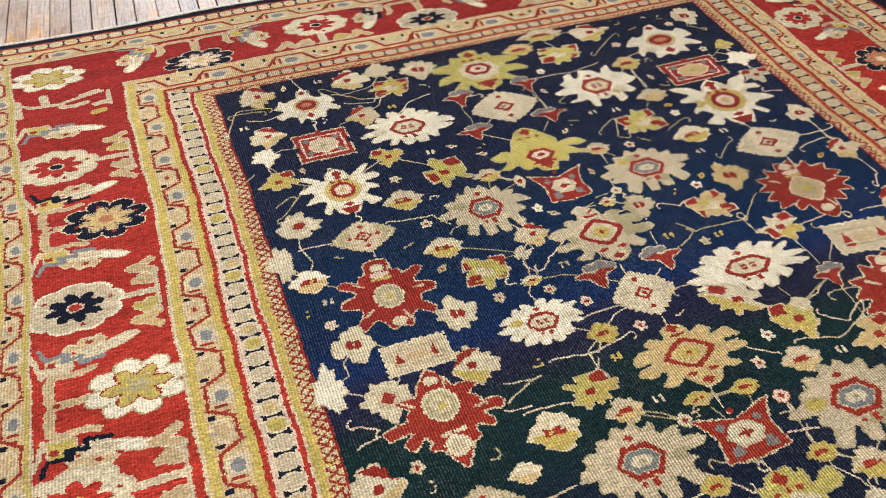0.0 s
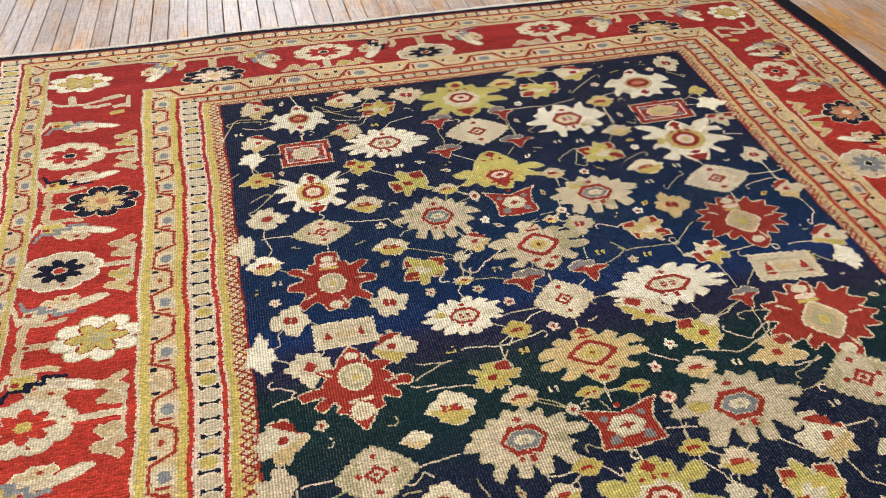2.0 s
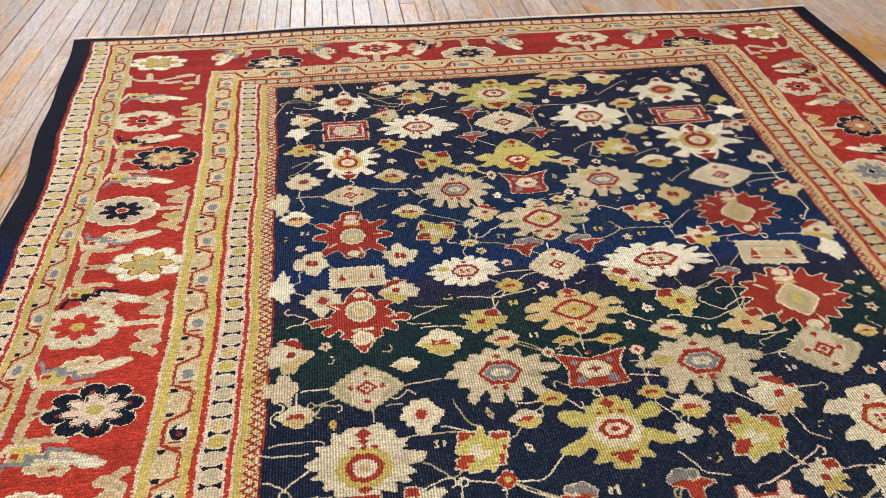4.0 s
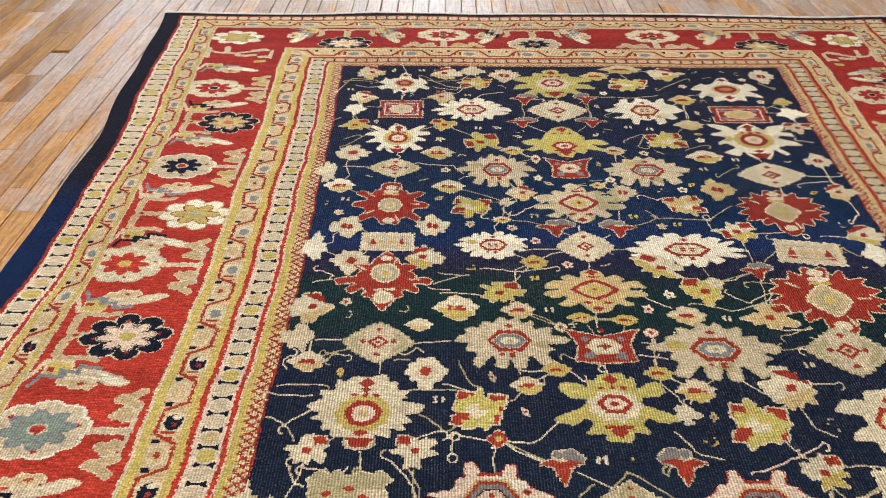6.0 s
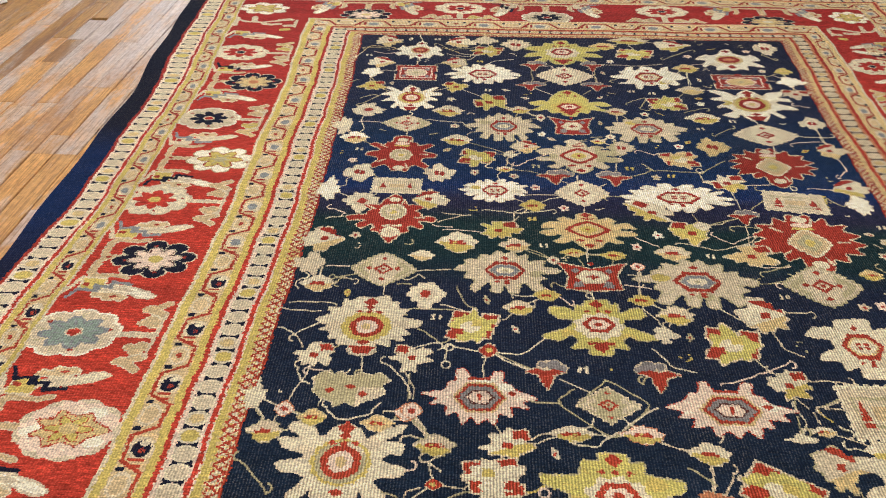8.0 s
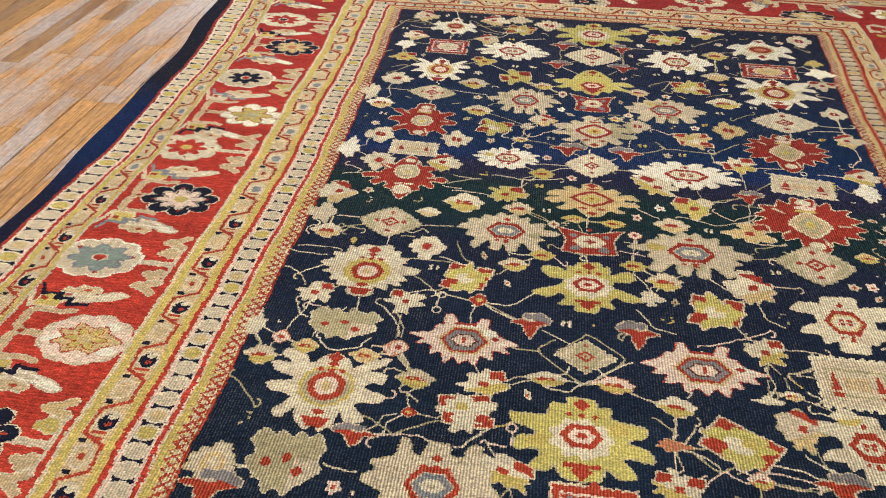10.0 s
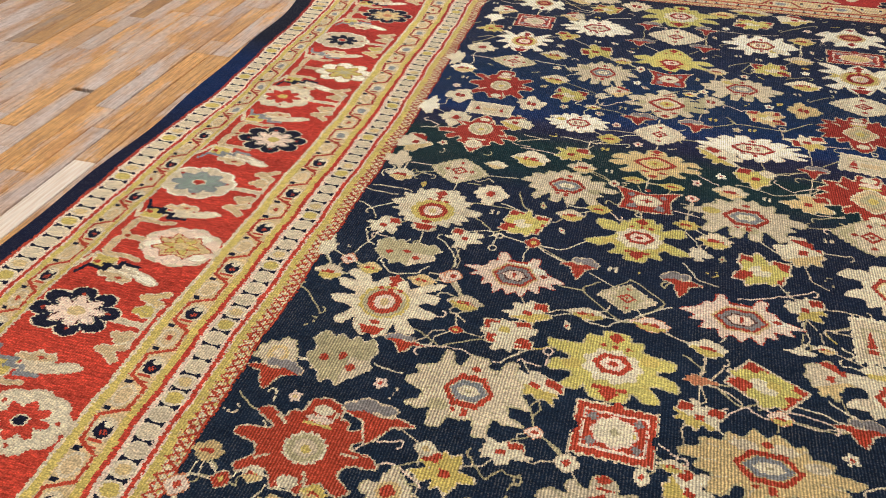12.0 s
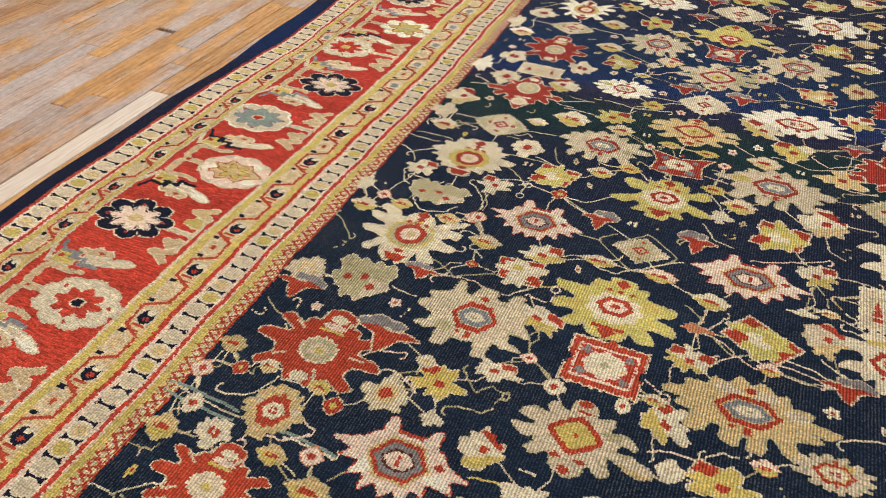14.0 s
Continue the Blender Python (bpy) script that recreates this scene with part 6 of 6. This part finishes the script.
def weave_carpet():
    """Turn the knotted pattern into meshes: one piece of pile each, knot rows joined where they run on in one colour."""
    carpet = tagged(new("carpet"), "large antique navy and red floral wool carpet on worn boards", "carpet")
    flat = piece.ravel()
    order = np.argsort(flat, kind="stable")
    found, first = np.unique(flat[order], return_index=True)
    rows, cols = np.divmod(order, NU)
    ends = [*first[1:], len(order)]
    materials = [WOOLS[c] for c in COLOURS]
    for pid, a, b in zip(found, first, ends):
        name, label, joined = PIECES[pid - 1]
        r, c = rows[a:b], cols[a:b]
        d = dye[r, c]
        new_run = np.ones(len(r), bool)
        new_run[1:] = (r[1:] != r[:-1]) | (c[1:] != c[:-1] + 1) | (d[1:] != d[:-1]) | (c[1:] % 34 == 0)
        st = np.flatnonzero(new_run)
        en = np.append(st[1:], len(r)) - 1
        lift = 0.0 if pid == 1 else 0.0008
        ua, ub = U0 + c[st] * KU, U0 + (c[en] + 1) * KU
        va, vb = V0 + r[st] * KV, V0 + (r[st] + 1) * KV
        quad = np.stack([lay(ua, va, lift), lay(ub, va, lift), lay(ub, vb, lift), lay(ua, vb, lift)], axis=1)
        me = bpy.data.meshes.new(name)
        n = len(st)
        me.vertices.add(4 * n)
        me.vertices.foreach_set("co", quad.reshape(-1))
        me.loops.add(4 * n)
        me.loops.foreach_set("vertex_index", np.arange(4 * n))
        me.polygons.add(n)
        me.polygons.foreach_set("loop_start", np.arange(0, 4 * n, 4))
        used = np.unique(d)
        for k in used:
            me.materials.append(materials[k])
        me.polygons.foreach_set("material_index", np.searchsorted(used, d[st]).astype(np.int32))
        me.update(calc_edges=True)
        ob = new(name, me)
        ob.parent = carpet
        tagged(ob, label, kind="stuff" if joined and name in ("stem_tracery", "sprig_filling", "border_tracery") else "")
    # the woven back under the pile, and its rounded edges
    bm = bmesh.new()
    u1, v1 = U0 + NU * KU, V0 + NV * KV
    ring = [(u, V0) for u in np.linspace(U0, u1, 60)] + [(u1, v) for v in np.linspace(V0, v1, 80)[1:]]
    ring += [(u, v1) for u in np.linspace(u1, U0, 90)[1:]] + [(U0, v) for v in np.linspace(v1, V0, 120)[1:-1]]
    top = [bm.verts.new(Vector(lay(np.float64(u), np.float64(v), -0.001))) for u, v in ring]
    mid = np.array([lay(np.float64(u), np.float64(v)) for u, v in ring])
    centre = mid.mean(0)
    rim = [bm.verts.new((p[0] + 0.004 * np.sign(p[0] - centre[0]), p[1], p[2] * 0.5)) for p in mid]
    low = [bm.verts.new((p[0], p[1], 0.0005)) for p in mid]
    k = len(ring)
    for i in range(k):
        j = (i + 1) % k
        bm.faces.new((top[j], top[i], rim[i], rim[j]))
        bm.faces.new((rim[j], rim[i], low[i], low[j]))
    bm.faces.new(low[::-1])
    part("backing", bm, WOOLS["ink"], carpet, "dark woven edge and back")
    # twisted cotton cord along the far end
    bm = bmesh.new()
    pts = [lay(np.float64(u), np.float64(v1)) for u in np.linspace(U0 + 0.0, u1, 700)]
    last = None
    for i, p in enumerate(pts):
        r = 0.0070 + 0.0014 * math.sin(i * 1.9) + 0.0012 * math.sin(i * 0.37)
        loop = [bm.verts.new((p[0], p[1] + 0.006 + r * math.cos(q) * 1.3, max(0.001, p[2] - 0.001 + r * math.sin(q)))) for q in (0.3, 1.35, 2.4, 3.4, 4.5, 5.5)]
        if last:
            for q in range(6):
                bm.faces.new((last[q], last[(q + 1) % 6], loop[(q + 1) % 6], loop[q]))
        last = loop
    part("end_cord", bm, CORD, carpet, "thin off-white cotton cord")


def tidy():
    """A knot that stands alone takes the colour of its neighbours."""
    for _ in range(2):
        for dr, dc in ((0, 1), (1, 0)):
            before, after = np.roll(piece, (dr, dc), (0, 1)), np.roll(piece, (-dr, -dc), (0, 1))
            up, down = np.roll(piece, (dc, dr), (0, 1)), np.roll(piece, (-dc, -dr), (0, 1))
            same = (before == piece).astype(np.int8) + (after == piece) + (up == piece) + (down == piece)
            lone = (same < 2) & (before == after)
            piece[lone] = before[lone]
            dye[lone] = np.roll(dye, (dr, dc), (0, 1))[lone]


def keep_whole():
    """What a later flower has cut off from a piece goes over to its neighbour, in its own colour."""
    steps = ((0, 1), (1, 0), (0, -1), (-1, 0))
    flat = piece.ravel()
    order = np.argsort(flat, kind="stable")
    found, first = np.unique(flat[order], return_index=True)
    for pid, a, b in zip(found, first, [*first[1:], len(order)]):
        if pid <= 16 or PIECES[pid - 1][2] or PIECES[pid - 1][0] in BANDS:
            continue
        left = set(zip(*(q.tolist() for q in np.divmod(order[a:b], NU))))
        groups = []
        while left:
            stack = [left.pop()]
            group = list(stack)
            while stack:
                r, c = stack.pop()
                for dr, dc in steps:
                    k = (r + dr, c + dc)
                    if k in left:
                        left.remove(k)
                        stack.append(k)
                        group.append(k)
            groups.append(group)
        groups.sort(key=len)
        for group in groups[:-1]:
            inside = set(group)
            others = [piece[r + dr, c + dc] for r, c in group for dr, dc in steps if (r + dr, c + dc) not in inside]
            beside = [o for o in others if o > 1] or others
            taken = max(set(beside), key=beside.count)
            for r, c in group:
                piece[r, c] = taken


tidy()
keep_whole()
weave_carpet()


# ---- the floor, board by board ----
def lay_floor():
    floor = structure(slab("floor", RX0, RX1, RY0, RY1, -0.12, -0.016, SUBFLOOR), "worn amber and grey oak strip floor", "floor")
    r = random.Random(21)
    shapes = {}

    def board(x0, x1, y0, y1, material, parent):
        w, l = x1 - x0 - r.choice((0.0020, 0.0035, 0.0060)), y1 - y0 - 0.0016
        key = (round(w, 3), round(l, 2), material.name)
        if key not in shapes:
            bm = bmesh.new()
            w2, l2, c = key[0] / 2, key[1] / 2, 0.0022
            rings = []
            for inset, z in ((0, -0.014), (0, -c), (c, 0)):
                rings.append([bm.verts.new((sx * (w2 - inset), sy * (l2 - inset), z)) for sx, sy in ((-1, -1), (1, -1), (1, 1), (-1, 1))])
            for lo, hi in zip(rings, rings[1:]):
                for q in range(4):
                    bm.faces.new((lo[q], lo[(q + 1) % 4], hi[(q + 1) % 4], hi[q]))
            bm.faces.new(rings[-1])
            me = bpy.data.meshes.new("board")
            bm.to_mesh(me)
            bm.free()
            me.materials.append(material)
            shapes[key] = me
        ob = new("board", shapes[key])
        ob.parent = parent
        ob.location = ((x0 + x1) / 2, (y0 + y1) / 2, r.uniform(-0.0012, 0.0))
        ob.rotation_euler = (r.uniform(-0.0006, 0.0006), r.uniform(-0.006, 0.006), 0)

    # widths repeat after some strips; a pale mended strip lies beside the carpet
    x, strips = -0.70, []
    widths = [0.080, 0.085, 0.083, 0.088, 0.082, 0.090, 0.084, 0.078]
    k = 0
    while x > RX0 + 0.05:
        w = widths[k % 8]
        strips.append((x - w, x))
        x -= w
        k += 1
    x = -0.70
    while x < RX1 - 0.05:
        w = widths[k % 8] + (0.006 if k % 3 == 0 else -0.004)
        strips.append((x, x + w))
        x += w
        k += 1
    # single boards that stand out: a place across, from, to, and what lies there (None: a broken gap)
    TOLD = [(-0.820, -0.55, 0.41, PALE_BOARD), (-0.820, 0.41, 1.30, HONEY_BOARD), (-0.820, 1.30, 1.84, GREY_BOARD), (-0.735, 0.95, 1.45, HONEY_BOARD), (-0.735, 1.45, 2.0, GREY_BOARD),
            (-0.915, 0.62, 1.30, HONEY_BOARD), (-0.915, 1.44, 1.85, HONEY_BOARD), (-0.985, 0.30, 0.76, HONEY_BOARD), (-0.985, 0.76, 1.32, GREY_BOARD), (-0.985, 1.86, 2.34, GREY_BOARD),
            (-1.075, 0.19, 1.06, HONEY_BOARD), (-1.075, 1.70, 2.38, HONEY_BOARD), (-1.160, -0.20, 0.42, MAUVE_BOARD), (-1.160, 0.847, 0.872, None),
            (-1.240, 0.55, 1.22, HONEY_BOARD), (-1.240, 1.70, 2.10, HONEY_BOARD), (-1.240, 2.36, 2.615, MAUVE_BOARD), (-1.240, 2.615, 2.642, None),
            (-1.335, 2.38, 2.86, AMBER_BOARD), (-1.335, 0.0, 0.62, MAUVE_BOARD), (-1.405, 1.20, 1.58, GREY_BOARD)]
    rest = []
    count = 0
    for x0, x1 in strips:
        y = RY0 - r.uniform(0, 0.6)
        told = [job for job in TOLD if x0 < job[0] < x1]
        lengths = (0.8, 1.1, 1.4, 1.7, 2.0, 2.4)
        covered = x0 > -0.72 and x1 < 2.68
        while y < RY1:
            y1 = min(y + r.choice(lengths), RY1)
            kind = AMBER_BOARD if x1 < -1.2 and 1.9 < (y + y1) / 2 < 4.2 and r.random() < 0.8 else BOARD
            for _, t0, t1, made in told:
                if y < t0 - 0.02 and y1 > t0 - 0.25:
                    y1 = min(y1, t0) if t0 - y > 0.3 and y1 < t0 else t0
                elif abs(y - t0) < 0.008:
                    y1, kind = t1, made
            if y1 - y < 0.012:
                break
            seen_left = -2.7 < x0 < -0.7 and y1 > -0.6 and y < 3.9
            seen_far = y1 > 3.0 and y < 4.3 and -2.7 < x0 < 3.9
            seen_right = x0 >= 2.6 and x0 < 3.7 and y1 > 1.2 and y < 4.0
            if covered and y1 < 3.0 and y > -2.2:
                pass
            elif (seen_left or seen_far or seen_right) and count < 300:
                if kind:
                    board(x0, x1, y, y1, kind, floor)
                    count += 1
            else:
                rest.append((x0, x1, y, y1))
            y = y1
    verts, faces = [], []
    for x0, x1, y0, y1 in rest:
        b = len(verts)
        g = 0.0009
        verts += [(x0 + g, y0 + g, -0.001), (x1 - g, y0 + g, -0.001), (x1 - g, y1 - g, -0.001), (x0 + g, y1 - g, -0.001)]
        verts += [(px, py, -0.014) for px, py, _ in verts[-4:]]
        faces += [(b, b + 1, b + 2, b + 3)] + [(b + 4 + q, b + 4 + (q + 1) % 4, b + (q + 1) % 4, b + q) for q in range(4)]
    me = bpy.data.meshes.new("boards_beyond")
    me.from_pydata(verts, [], faces)
    me.materials.append(BOARD)
    ob = new("boards_beyond", me)
    ob.parent = floor
    tagged(ob, kind="stuff")


lay_floor()


# ---- things beyond the carpet ----
def tube(bm, pts, radii, sides=10):
    """A round bar along some places with its own thickness at each."""
    last = None
    for i, p in enumerate(pts):
        a = Vector(pts[max(i - 1, 0)])
        b = Vector(pts[min(i + 1, len(pts) - 1)])
        q = (b - a).to_track_quat("Z", "Y")
        loop = [bm.verts.new(Vector(p) + q @ Vector((radii[i] * math.cos(t), radii[i] * math.sin(t), 0))) for t in (2 * math.pi * k / sides for k in range(sides))]
        if last:
            for k in range(sides):
                bm.faces.new((last[k], last[(k + 1) % sides], loop[(k + 1) % sides], loop[k]))
        else:
            bm.faces.new(loop[::-1])
        last = loop
    bm.faces.new(last)
    return bm


def side_chair(x, y, turn):
    chair = tagged(new("chair"), "white painted wooden chair with curved legs and dark seat", "chair")
    chair.matrix_world = pose(x, y, 0, 0, 0, turn)
    for sx in (-1, 1):
        for sy in (-1, 1):
            pts, rad = [], []
            for k in range(9):
                t = k / 8
                bow = 0.085 * (1 - t) ** 1.6
                pts.append((sx * (0.155 + bow), sy * (0.155 + bow), 0.42 * t))
                rad.append(0.014 + 0.012 * t + 0.006 * (1 - t) ** 6)
            part("leg", tube(bmesh.new(), pts, rad), WHITE_PAINT, chair, "white painted curved leg")
    for s in (-1, 1):
        arc = [(0.20 * math.cos(a) * 0.98, s * (0.20 - 0.10 * math.sin(a)), 0.11) for a in (math.pi * k / 12 for k in range(13))]
        part("stretcher", tube(bmesh.new(), arc, [0.009] * 13, 8), WHITE_PAINT, chair, "thin curved white stretcher")
    slab("seat_rail", -0.24, 0.24, -0.24, 0.24, 0.42, 0.46, WHITE_PAINT, chair, bevel=0.008)
    slab("seat", -0.225, 0.225, -0.225, 0.225, 0.46, 0.51, DARK_WOOD, chair, "dark brown upholstered seat", bevel=0.018)
    for s in (-1, 1):
        part("back_post", tube(bmesh.new(), [(s * 0.2, 0.22, 0.45), (s * 0.2, 0.25, 0.7), (s * 0.19, 0.30, 0.98)], [0.02, 0.018, 0.015]), WHITE_PAINT, chair)
    slab("backrest", -0.18, 0.18, 0.268, 0.295, 0.70, 0.95, WHITE_PAINT, chair, bevel=0.008)


side_chair(-2.10, 3.03, 8)


# made-up box in place of an unidentified dark brown shape with a pale edge
def low_box(x, y, turn):
    chest = tagged(new("dark_box_stand_in"), "low dark brown box with pale edge, stand-in for an unidentified dark shape", "box")
    chest.matrix_world = pose(x, y, 0, 0, 0, turn)
    slab("body", -0.20, 0.20, -0.30, 0.30, 0.0, 0.06, DARK_WOOD, chest, bevel=0.006)
    slab("lid", -0.205, 0.205, -0.305, 0.305, 0.06, 0.072, WHITE_PAINT, chest, "thin pale lid edge", bevel=0.003)
    slab("lid_panel", -0.19, 0.19, -0.29, 0.29, 0.072, 0.078, DARK_WOOD, chest, bevel=0.002)


low_box(-2.22, 3.62, -12)
